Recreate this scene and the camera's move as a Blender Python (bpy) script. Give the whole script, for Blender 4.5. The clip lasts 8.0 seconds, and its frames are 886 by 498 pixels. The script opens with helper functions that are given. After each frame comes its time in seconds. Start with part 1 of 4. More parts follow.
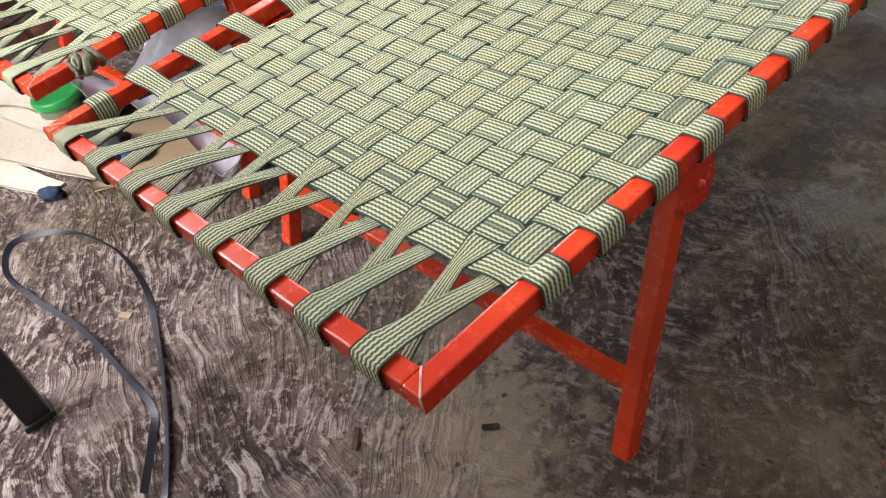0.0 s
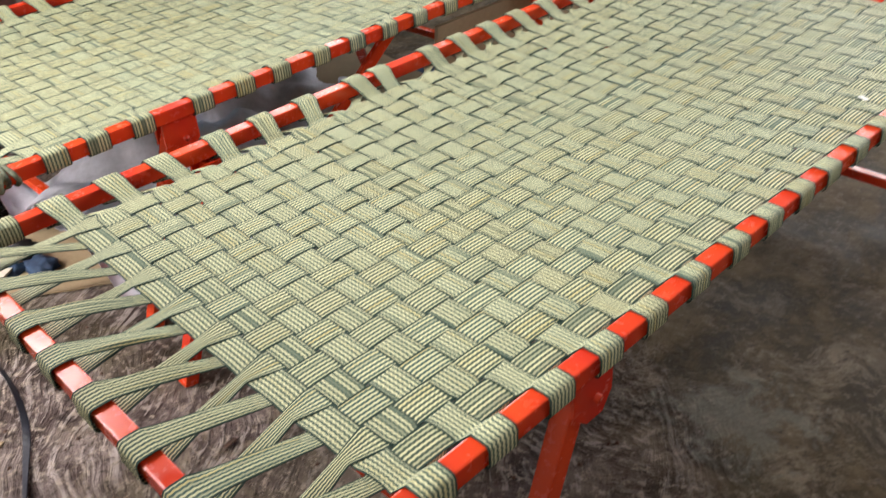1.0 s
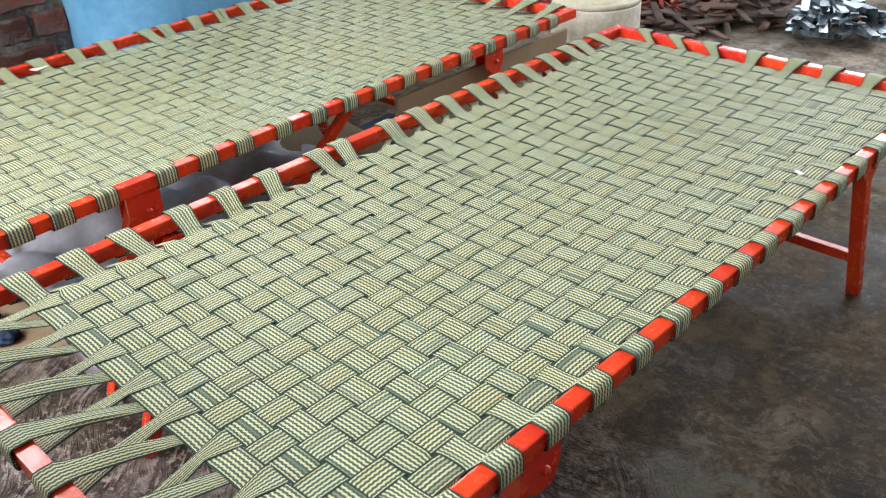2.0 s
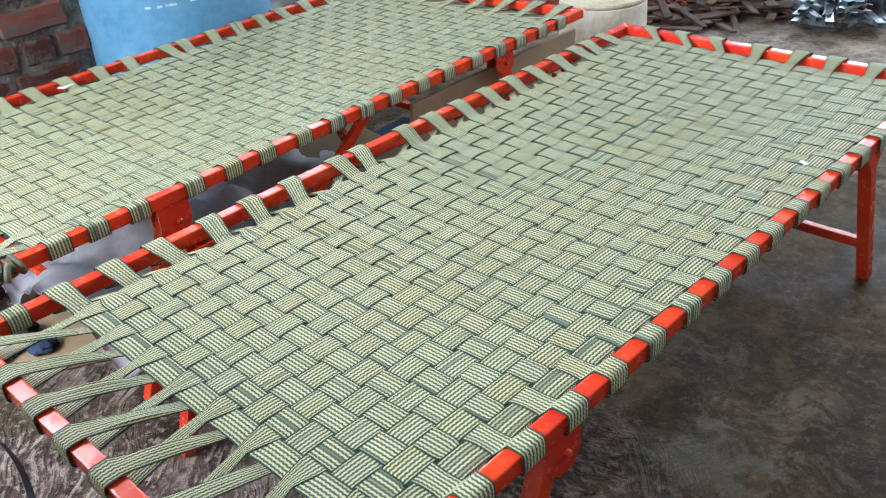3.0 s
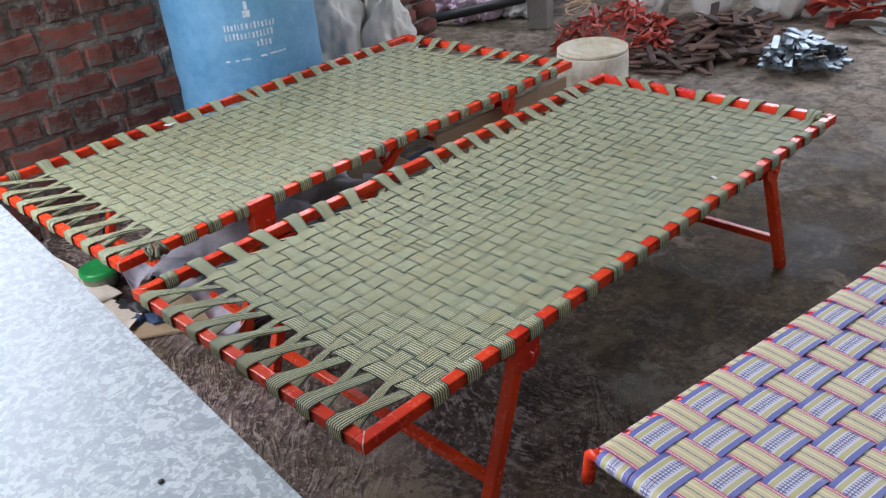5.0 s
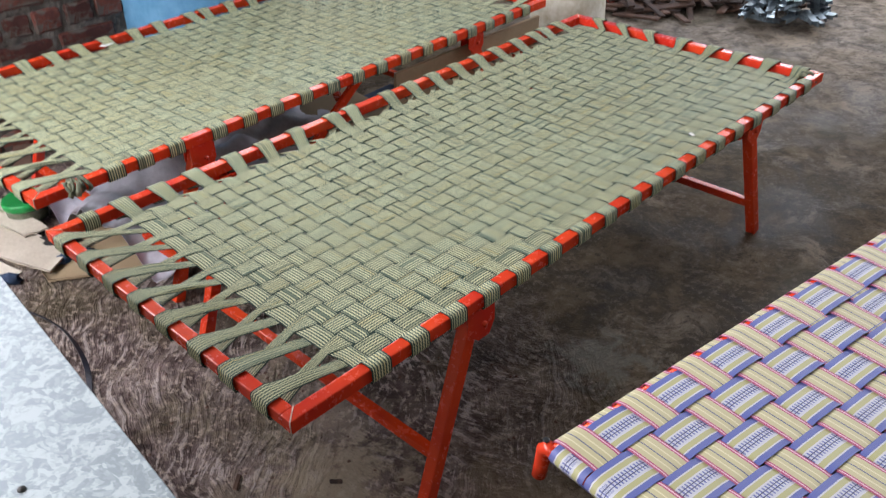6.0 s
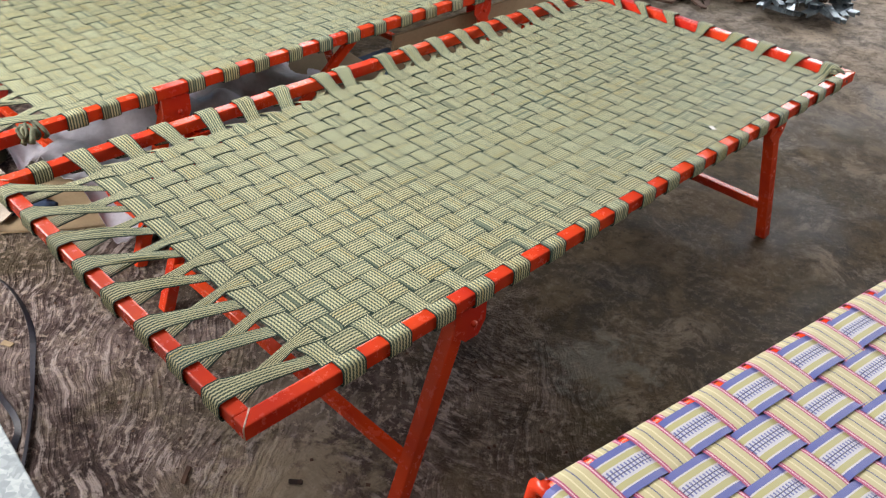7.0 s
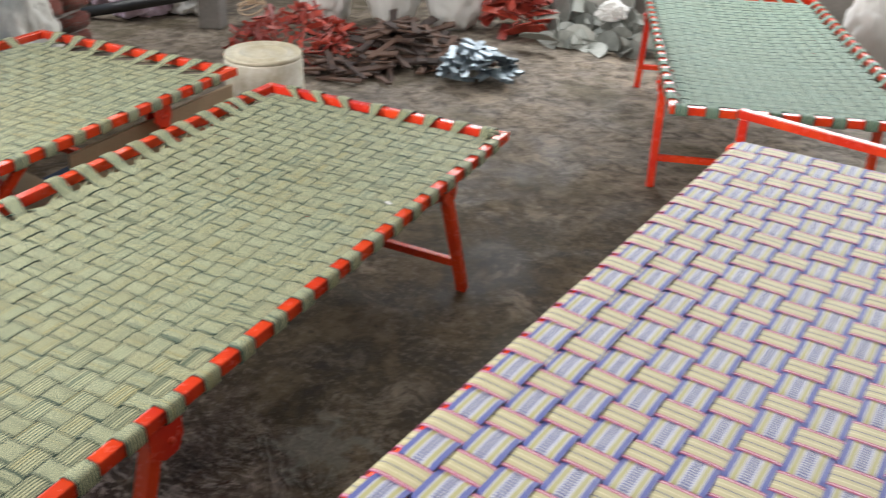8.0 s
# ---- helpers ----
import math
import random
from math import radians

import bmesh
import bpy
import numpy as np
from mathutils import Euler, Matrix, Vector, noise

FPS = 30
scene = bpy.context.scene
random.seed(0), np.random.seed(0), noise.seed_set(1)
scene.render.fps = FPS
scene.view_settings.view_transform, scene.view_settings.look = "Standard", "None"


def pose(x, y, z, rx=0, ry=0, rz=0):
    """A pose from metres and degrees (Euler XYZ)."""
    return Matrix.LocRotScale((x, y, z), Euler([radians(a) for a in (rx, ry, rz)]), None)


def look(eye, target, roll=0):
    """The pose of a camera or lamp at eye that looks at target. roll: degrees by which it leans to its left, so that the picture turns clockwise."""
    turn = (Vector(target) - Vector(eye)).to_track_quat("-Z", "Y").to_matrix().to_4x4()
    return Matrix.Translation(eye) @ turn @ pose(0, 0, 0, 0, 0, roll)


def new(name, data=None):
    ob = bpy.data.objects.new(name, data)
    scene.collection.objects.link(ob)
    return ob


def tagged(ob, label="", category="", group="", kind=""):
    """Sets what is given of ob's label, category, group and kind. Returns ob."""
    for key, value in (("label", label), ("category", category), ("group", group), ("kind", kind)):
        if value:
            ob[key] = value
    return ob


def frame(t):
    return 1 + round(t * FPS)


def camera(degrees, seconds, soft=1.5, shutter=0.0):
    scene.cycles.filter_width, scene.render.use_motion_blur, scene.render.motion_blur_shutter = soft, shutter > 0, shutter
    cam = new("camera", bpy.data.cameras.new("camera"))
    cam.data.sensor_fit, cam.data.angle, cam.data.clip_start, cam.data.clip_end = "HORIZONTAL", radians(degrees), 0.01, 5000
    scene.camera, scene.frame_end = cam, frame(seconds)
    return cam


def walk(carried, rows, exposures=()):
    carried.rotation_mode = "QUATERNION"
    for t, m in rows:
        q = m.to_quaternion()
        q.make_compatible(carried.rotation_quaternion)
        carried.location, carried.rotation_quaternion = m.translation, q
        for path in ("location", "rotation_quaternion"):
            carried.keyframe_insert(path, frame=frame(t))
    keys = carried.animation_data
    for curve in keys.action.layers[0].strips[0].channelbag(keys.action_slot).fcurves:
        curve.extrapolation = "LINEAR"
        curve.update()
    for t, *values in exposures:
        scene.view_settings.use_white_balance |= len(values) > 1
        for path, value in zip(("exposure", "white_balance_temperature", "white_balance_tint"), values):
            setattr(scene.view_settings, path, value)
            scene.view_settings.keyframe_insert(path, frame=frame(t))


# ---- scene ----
cam = camera(54.3, 8.0, 1.2, 0.25)
PATH = [
    (0, (0.44, -0.232, 1.038), (-0.805, 0.613, -0.279), -15.6),
    (0.5, (0.396, -0.207, 1.026), (-0.859, 0.714, -0.229), -10.3),
    (1, (0.423, -0.173, 1.09), (-0.804, 0.94, -0.03), -3.9),
    (1.5, (0.428, -0.172, 1.13), (-0.765, 1.06, 0.102), -1.2),
    (2.8, (0.49, -0.185, 1.161), (-0.775, 0.986, 0.148), -5.8),
    (3, (0.487, -0.216, 1.174), (-0.755, 0.973, 0.153), -5.3),
    (3.5, (0.546, -0.277, 1.22), (-0.743, 0.841, 0.177), -6.7),
    (4, (0.7, -0.395, 1.256), (-0.618, 0.681, 0.205), -6.9),
    (4.2, (0.773, -0.465, 1.3), (-0.546, 0.601, 0.239), -7.0),
    (5.3, (0.971, -0.643, 1.422), (-0.324, 0.565, 0.492), -5.8),
    (5.5, (0.958, -0.604, 1.419), (-0.309, 0.612, 0.461), -5.3),
    (6, (0.849, -0.497, 1.356), (-0.351, 0.681, 0.274), -2.3),
    (6.5, (0.752, -0.416, 1.282), (-0.389, 0.723, 0.099), 1.3),
    (7, (0.722, -0.389, 1.282), (-0.424, 0.791, 0.144), 2.8),
    (7.5, (0.748, -0.383, 1.316), (-0.319, 0.956, 0.283), 2.5),
    (8, (0.85, -0.335, 1.347), (0.089, 1.238, 0.372), 2.1),
]
EXPOSURES = [(0.0, 0.2, 6650, 14), (0.5, 0.35, 6450, 11), (1.0, 0.15, 6950, 13), (1.7, 0.1, 6600, 9), (3.0, 0.1, 5950, 9), (3.5, 0.3, 5950, 11), (4.0, -0.22, 6000, 15), (5.3, -0.45, 6150, 17), (6.0, -0.27, 6350, 15), (6.5, -0.31, 6600, 14), (7.0, -0.1, 6900, 14), (8.0, -0.1, 6800, 11)]
walk(cam, [(t, look(eye, target, roll)) for t, eye, target, roll in PATH], EXPOSURES)


# ---------------------------------------------------------------- light
world = bpy.data.worlds.new("world")
scene.world = world
world.use_nodes = True
wn = world.node_tree.nodes
sky = wn.new("ShaderNodeTexSky")
sky.sky_type = "NISHITA"
sky.sun_disc = False
sky.sun_elevation = radians(40)
sky.sun_rotation = radians(20)
wn["Background"].inputs[1].default_value = 0.12
world.node_tree.links.new(sky.outputs[0], wn["Background"].inputs[0])


def area_lamp(name, eye, target, sx, sy, watts, colour):
    """An area lamp: daylight at an opening, and the added fill from the south."""
    lamp = bpy.data.lights.new(name, "AREA")
    lamp.shape, lamp.size, lamp.size_y, lamp.energy, lamp.color = "RECTANGLE", sx, sy, watts, colour
    ob = new(name, lamp)
    ob.matrix_world = look(eye, target)
    return ob


area_lamp("daylight_north", (0.2, 5.0, 1.55), (0.0, 1.0, 0.4), 4.6, 1.2, 135, (0.93, 0.97, 1.0))
area_lamp("daylight_recess", (-3.75, 2.6, 1.75), (-1.0, 1.5, 0.3), 1.9, 1.7, 60, (0.95, 0.98, 1.0))
area_lamp("daylight_west", (-2.42, -0.95, 2.15), (-0.6, 0.2, 0.3), 3.6, 1.3, 200, (0.97, 0.98, 1.0))
# added fill from behind the viewpoint; no opening is known there
area_lamp("fill_south", (-0.6, -2.75, 2.2), (-0.4, 1.0, 0.2), 4.2, 1.4, 150, (1.0, 0.97, 0.92))


# ---------------------------------------------------------------- materials
def material(name, rough=0.6, metal=0.0, spec=0.5):
    m = bpy.data.materials.new(name)
    m.use_nodes = True
    b = m.node_tree.nodes["Principled BSDF"]
    b.inputs["Roughness"].default_value = rough
    b.inputs["Metallic"].default_value = metal
    b.inputs["Specular IOR Level"].default_value = spec
    return m


class Nodes:
    """Short ways to add nodes to a material."""

    def __init__(self, m):
        self.t = m.node_tree
        self.bsdf = self.t.nodes["Principled BSDF"]

    def put(self, kind, **given):
        n = self.t.nodes.new(kind)
        for key, value in given.items():
            n.inputs[key].default_value = value
        return n

    def link(self, a, b):
        self.t.links.new(a, b)

    def coord(self, which="Object"):
        return self.t.nodes.new("ShaderNodeTexCoord").outputs[which]

    def noise(self, vector, scale, detail=4.0, rough=0.55, distortion=0.0):
        n = self.put("ShaderNodeTexNoise", Scale=scale, Detail=detail, Roughness=rough, Distortion=distortion)
        self.link(vector, n.inputs["Vector"])
        return n.outputs["Fac"]

    def ramp(self, fac, stops, constant=False):
        n = self.t.nodes.new("ShaderNodeValToRGB")
        if constant:
            n.color_ramp.interpolation = "CONSTANT"
        e = n.color_ramp.elements
        while len(e) < len(stops):
            e.new(0.5)
        for k, (p, c) in enumerate(stops):
            e[k].position = p
            e[k].color = (*c, 1) if len(c) == 3 else c
        self.link(fac, n.inputs["Fac"])
        return n.outputs["Color"]

    def math(self, op, a, b=None, c=None):
        n = self.t.nodes.new("ShaderNodeMath")
        n.operation = op
        for k, v in enumerate((a, b, c)):
            if v is None:
                continue
            if isinstance(v, (int, float)):
                n.inputs[k].default_value = v
            else:
                self.link(v, n.inputs[k])
        return n.outputs[0]

    def mix(self, fac, a, b, blend="MIX"):
        n = self.t.nodes.new("ShaderNodeMix")
        n.data_type, n.blend_type = "RGBA", blend
        for k, v in ((0, fac), (6, a), (7, b)):
            if isinstance(v, (int, float)):
                n.inputs[k].default_value = v
            elif isinstance(v, tuple):
                n.inputs[k].default_value = (*v, 1)
            else:
                self.link(v, n.inputs[k])
        return n.outputs[2]

    def bump(self, height, strength, distance):
        n = self.put("ShaderNodeBump", Strength=strength, Distance=distance)
        self.link(height, n.inputs["Height"])
        self.link(n.outputs[0], self.bsdf.inputs["Normal"])

    def random(self):
        return self.t.nodes.new("ShaderNodeObjectInfo").outputs["Random"]

    def colour(self, c):
        self.link(c, self.bsdf.inputs["Base Color"])

    def rough(self, r):
        self.link(r, self.bsdf.inputs["Roughness"])


def mottled(name, dark, light, scale=8.0, rough=0.7, metal=0.0, bump=0.3, dist=0.004, fine=60.0, spread=0.25, spec=0.5):
    """A surface with stains at one scale, grain at another, and a shade of its own for each piece."""
    m = material(name, rough, metal, spec)
    n = Nodes(m)
    co = n.coord()
    big, small = n.noise(co, scale, 5), n.noise(co, fine, 4, 0.65)
    f = n.math("ADD", n.math("MULTIPLY", big, 0.65), n.math("MULTIPLY", small, 0.35))
    f = n.math("ADD", f, n.math("MULTIPLY", n.math("SUBTRACT", n.random(), 0.5), spread))
    n.colour(n.ramp(f, [(0.32, dark), (0.68, light)]))
    n.rough(n.math("ADD", rough - 0.12, n.math("MULTIPLY", small, 0.24)))
    n.bump(f, bump, dist)
    return m


def floor_material():
    """Old trowelled concrete: swirled brush marks, dark oily stains, pale dusty scuffs."""
    m = material("floor_concrete", 0.6, 0, 0.17)
    n = Nodes(m)
    co = n.coord()
    split = n.put("ShaderNodeSeparateXYZ")
    n.link(co, split.inputs[0])
    big = n.noise(co, 1.1, 4, 0.6)
    mid = n.noise(co, 5.5, 6, 0.62, 0.6)
    fine = n.noise(co, 38, 6, 0.7)
    grit = n.noise(co, 150, 3, 0.7)
    # brush marks: two sets of short broken strokes on arcs, laid over each other in patches
    bent = n.put("ShaderNodeTexNoise", Scale=3.0, Detail=3.0)
    n.link(co, bent.inputs["Vector"])
    sets = []
    for ox, oy, fr, ft in ((0.25, -0.95, 78.0, 7.0), (1.75, 0.9, 72.0, 13.0)):
        cx = n.math("ADD", n.math("ADD", split.outputs[0], ox), n.math("MULTIPLY", n.math("SUBTRACT", bent.outputs["Fac"], 0.5), 0.22))
        cy = n.math("ADD", n.math("ADD", split.outputs[1], oy), n.math("MULTIPLY", n.math("SUBTRACT", big, 0.5), 0.3))
        radius = n.math("SQRT", n.math("ADD", n.math("MULTIPLY", cx, cx), n.math("MULTIPLY", cy, cy)))
        turn = n.math("ARCTAN2", n.math("MULTIPLY", cy, -1.0), n.math("MULTIPLY", cx, -1.0)) if ox < 1 else n.math("ARCTAN2", cx, cy)
        polar = n.put("ShaderNodeCombineXYZ")
        n.link(n.math("MULTIPLY", radius, fr), polar.inputs[0])
        n.link(n.math("MULTIPLY", turn, ft), polar.inputs[1])
        sets.append(n.noise(polar.outputs[0], 1.0, 3, 0.6))
    pick = n.ramp(n.noise(co, 2.3, 3, 0.6), [(0.47, (0, 0, 0)), (0.53, (1, 1, 1))])
    stroke = n.mix(pick, sets[0], sets[1])
    crumble = n.noise(co, 48, 6, 0.76)
    stroke = n.math("ADD", stroke, n.math("MULTIPLY", n.math("SUBTRACT", crumble, 0.5), 0.62))
    relief = n.ramp(stroke, [(0.36, (0, 0, 0)), (0.70, (1, 1, 1))])
    stroke = n.ramp(stroke, [(0.52, (0, 0, 0)), (0.59, (1, 1, 1))])
    brushed = n.ramp(n.math("ADD", n.math("SUBTRACT", 0.30, split.outputs[0]), n.math("MULTIPLY", n.math("SUBTRACT", mid, 0.5), 1.2)), [(0.05, (0, 0, 0)), (0.5, (1, 1, 1))])
    brushed = n.math("MULTIPLY", brushed, n.ramp(n.math("ADD", split.outputs[1], n.math("MULTIPLY", n.math("SUBTRACT", mid, 0.5), 1.0)), [(0.55, (1, 1, 1)), (0.98, (0, 0, 0))]))
    ridges = n.math("MULTIPLY", n.math("MULTIPLY", stroke, brushed), n.ramp(mid, [(0.40, (0.1,) * 3), (0.58, (1, 1, 1))]))
    patch = n.noise(co, 13, 7, 0.72, 0.5)
    blotch = n.noise(co, 3.1, 6, 0.66, 0.8)
    base = n.ramp(n.math("ADD", n.math("MULTIPLY", blotch, 0.6), n.math("MULTIPLY", patch, 0.4)), [(0.40, (0.022, 0.015, 0.007)), (0.5, (0.066, 0.047, 0.025)), (0.59, (0.16, 0.12, 0.072))])
    purple = n.ramp(n.math("ADD", n.math("MULTIPLY", blotch, 0.5), n.math("MULTIPLY", patch, 0.5)), [(0.41, (0.030, 0.018, 0.017)), (0.49, (0.088, 0.061, 0.057)), (0.58, (0.24, 0.188, 0.176))])
    c = n.mix(brushed, base, purple)
    c = n.mix(n.math("MULTIPLY", ridges, 0.85), c, (0.56, 0.48, 0.455))
    # the floor colour turns paler towards +y
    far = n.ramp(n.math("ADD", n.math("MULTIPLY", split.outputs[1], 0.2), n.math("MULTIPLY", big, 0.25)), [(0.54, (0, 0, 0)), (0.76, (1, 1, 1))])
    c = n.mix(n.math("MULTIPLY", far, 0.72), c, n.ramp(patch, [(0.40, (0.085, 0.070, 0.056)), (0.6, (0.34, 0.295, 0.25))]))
    scuff = n.math("MULTIPLY", n.ramp(n.noise(co, 1.7, 3, 0.5), [(0.42, (0.12,) * 3), (0.6, (1, 1, 1))]), n.ramp(n.noise(co, 7.0, 9, 0.8, 0.7), [(0.50, (0, 0, 0)), (0.60, (1, 1, 1))]))
    c = n.mix(n.math("MULTIPLY", scuff, 0.75), c, (0.34, 0.275, 0.205))
    moss = n.ramp(n.noise(co, 1.9, 5, 0.6), [(0.52, (0, 0, 0)), (0.64, (0.6,) * 3)])
    c = n.mix(moss, c, (0.080, 0.066, 0.032))
    c = n.mix(n.ramp(fine, [(0.34, (0.7,) * 3), (0.43, (0, 0, 0))]), c, (0.020, 0.014, 0.010))
    c = n.mix(n.ramp(grit, [(0.62, (0, 0, 0)), (0.70, (0.4,) * 3)]), c, (0.30, 0.25, 0.20))
    # pale specks, together with glints of the rough surface painted into the colour
    glint_flecks = n.math("MULTIPLY", n.ramp(crumble, [(0.53, (0, 0, 0)), (0.60, (1, 1, 1))]), n.ramp(n.noise(co, 2.4, 4), [(0.36, (0.15,) * 3), (0.52, (1, 1, 1))]))
    c = n.mix(n.math("MULTIPLY", glint_flecks, n.math("ADD", n.math("MULTIPLY", brushed, 0.55), 0.2)), c, (0.50, 0.41, 0.335))
    # worn pale spots beside the cots
    for sx, sy, r, tone, most in ((-0.19, 0.19, 0.17, (0.42, 0.35, 0.26), 0.75), (-0.03, 0.885, 0.12, (0.30, 0.29, 0.25), 0.5), (-0.36, 0.30, 0.12, (0.36, 0.30, 0.24), 0.5), (0.12, 0.42, 0.14, (0.28, 0.22, 0.15), 0.4)):
        dx, dy = n.math("SUBTRACT", split.outputs[0], sx), n.math("SUBTRACT", split.outputs[1], sy)
        away = n.math("DIVIDE", n.math("SQRT", n.math("ADD", n.math("MULTIPLY", dx, dx), n.math("MULTIPLY", dy, dy))), r)
        spot = n.ramp(n.math("ADD", away, n.math("MULTIPLY", n.math("SUBTRACT", patch, 0.5), 5.0)), [(0.35, (1, 1, 1)), (1.0, (0, 0, 0))])
        c = n.mix(n.math("MULTIPLY", spot, most), c, tone)
    n.colour(c)
    n.rough(n.ramp(blotch, [(0.38, (0.52,) * 3), (0.6, (0.78,) * 3)]))
    h = n.math("ADD", n.math("MULTIPLY", n.math("MULTIPLY", relief, brushed), 1.1), n.math("ADD", n.math("MULTIPLY", blotch, 0.2), n.math("ADD", n.math("MULTIPLY", patch, 0.35), n.math("MULTIPLY", n.math("MULTIPLY", fine, brushed), 0.3))))
    n.bump(h, 0.75, 0.012)
    return m


def cord_material(name, light, dark, edge, odd):
    """Seven twisted cords side by side: pale ones with dark strands between them, UV x across, y metres along."""
    m = material(name, 0.62, 0, 0.3)
    n = Nodes(m)
    sep = n.put("ShaderNodeSeparateXYZ")
    n.link(n.coord("UV"), sep.inputs[0])
    u7 = n.math("MULTIPLY", sep.outputs[0], 7.0)
    lane = n.math("FRACT", u7)
    off = n.math("ABSOLUTE", n.math("SUBTRACT", lane, 0.5))
    twist = n.math("FRACT", n.math("ADD", n.math("MULTIPLY", sep.outputs[1], 135.0), lane))
    saw = n.math("MULTIPLY", n.math("ABSOLUTE", n.math("SUBTRACT", twist, 0.5)), 0.52)
    pale = n.ramp(n.math("ADD", off, saw), [(0.33, (1, 1, 1)), (0.41, (0, 0, 0))])
    r = n.random()
    cell = n.put("ShaderNodeCombineXYZ")
    n.link(n.math("FLOOR", u7), cell.inputs[0])
    n.link(n.math("MULTIPLY", r, 97.0), cell.inputs[1])
    n.link(n.math("MULTIPLY", sep.outputs[1], 1.7), cell.inputs[2])
    vary = n.noise(cell.outputs[0], 0.83, 2)
    lt = n.mix(n.ramp(vary, [(0.55, (0, 0, 0)), (0.68, (0.75,) * 3)]), light, odd)
    lt = n.mix(n.ramp(vary, [(0.30, (0.8,) * 3), (0.42, (0, 0, 0))]), lt, edge)
    lt = n.mix(n.math("MULTIPLY", n.math("SUBTRACT", 1.0, n.math("ABSOLUTE", n.math("SUBTRACT", n.math("MULTIPLY", twist, 2.0), 1.0))), 0.35), lt, dark)
    fray = n.noise(n.coord(), 420, 2)
    dk = n.mix(r, dark, edge)
    c = n.mix(pale, dk, lt)
    c = n.mix(n.math("MULTIPLY", fray, 0.15), c, n.mix(0.5, dark, light))
    # dark teal strap edges, painted darker for the shade where straps meet
    rim = n.ramp(n.math("ABSOLUTE", n.math("SUBTRACT", sep.outputs[0], 0.5)), [(0.424, (0, 0, 0)), (0.442, (1, 1, 1))])
    c = n.mix(rim, c, (0.018, 0.044, 0.033))
    n.colour(c)
    n.bump(n.math("ADD", pale, n.math("MULTIPLY", twist, 0.5)), 0.5, 0.0015)
    return m


def tape_material(name, stops, dash=None):
    """A woven plastic tape: stripes along it, fine cross threads, and dashes in the middle if given. UV x across, y metres along."""
    m = material(name, 0.45, 0, 0.5)
    n = Nodes(m)
    sep = n.put("ShaderNodeSeparateXYZ")
    n.link(n.coord("UV"), sep.inputs[0])
    u, v = sep.outputs[0], sep.outputs[1]
    c = n.ramp(u, stops, True)
    mid = n.math("ABSOLUTE", n.math("SUBTRACT", u, 0.5))
    if dash:
        pulse = n.math("GREATER_THAN", n.math("FRACT", n.math("MULTIPLY", v, 175.0)), 0.55)
        band = n.math("LESS_THAN", n.math("ABSOLUTE", n.math("SUBTRACT", u, 0.49)), 0.13)
        c = n.mix(n.math("MULTIPLY", n.math("MULTIPLY", pulse, band), 0.88), c, dash)
        for at in (0.45, 0.54):
            c = n.mix(n.math("LESS_THAN", n.math("ABSOLUTE", n.math("SUBTRACT", u, at)), 0.011), c, (0.03, 0.04, 0.14))
    else:
        pulse = n.math("GREATER_THAN", n.math("FRACT", n.math("MULTIPLY", v, 260.0)), 0.5)
        rim = n.math("MULTIPLY", n.math("LESS_THAN", n.math("ABSOLUTE", n.math("SUBTRACT", mid, 0.425)), 0.02), pulse)
        c = n.mix(n.math("MULTIPLY", rim, 0.5), c, (0.75, 0.2, 0.4))
    thread = n.math("SINE", n.math("MULTIPLY", v, 3600.0))
    ribs = n.math("SINE", n.math("MULTIPLY", u, 250.0))
    dirt = n.noise(n.coord(), 9, 4)
    c = n.mix(n.math("MULTIPLY", dirt, 0.25), c, (0.42, 0.38, 0.36))
    n.colour(c)
    n.bump(n.math("ADD", thread, ribs), 0.25, 0.0006)
    return m


def painted(name, c, dark, rough=0.32, wear=(0.2, 0.05, 0.03), amount=0.3):
    """Brushed enamel on steel, with chips and dust."""
    m = material(name, rough)
    n = Nodes(m)
    co = n.coord()
    a = n.noise(co, 6, 4)
    s = n.noise(co, 55, 5, 0.7)
    c1 = n.ramp(n.math("ADD", a, n.math("MULTIPLY", n.math("SUBTRACT", n.random(), 0.5), 0.2)), [(0.3, dark), (0.6, c)])
    chips = n.ramp(s, [(0.74, (0, 0, 0)), (0.79, (amount,) * 3)])
    n.colour(n.mix(chips, c1, wear))
    n.rough(n.ramp(s, [(0.3, (rough - 0.1,) * 3), (0.7, (rough + 0.16,) * 3)]))
    n.bump(n.math("ADD", a, n.math("MULTIPLY", s, 0.4)), 0.12, 0.002)
    return m


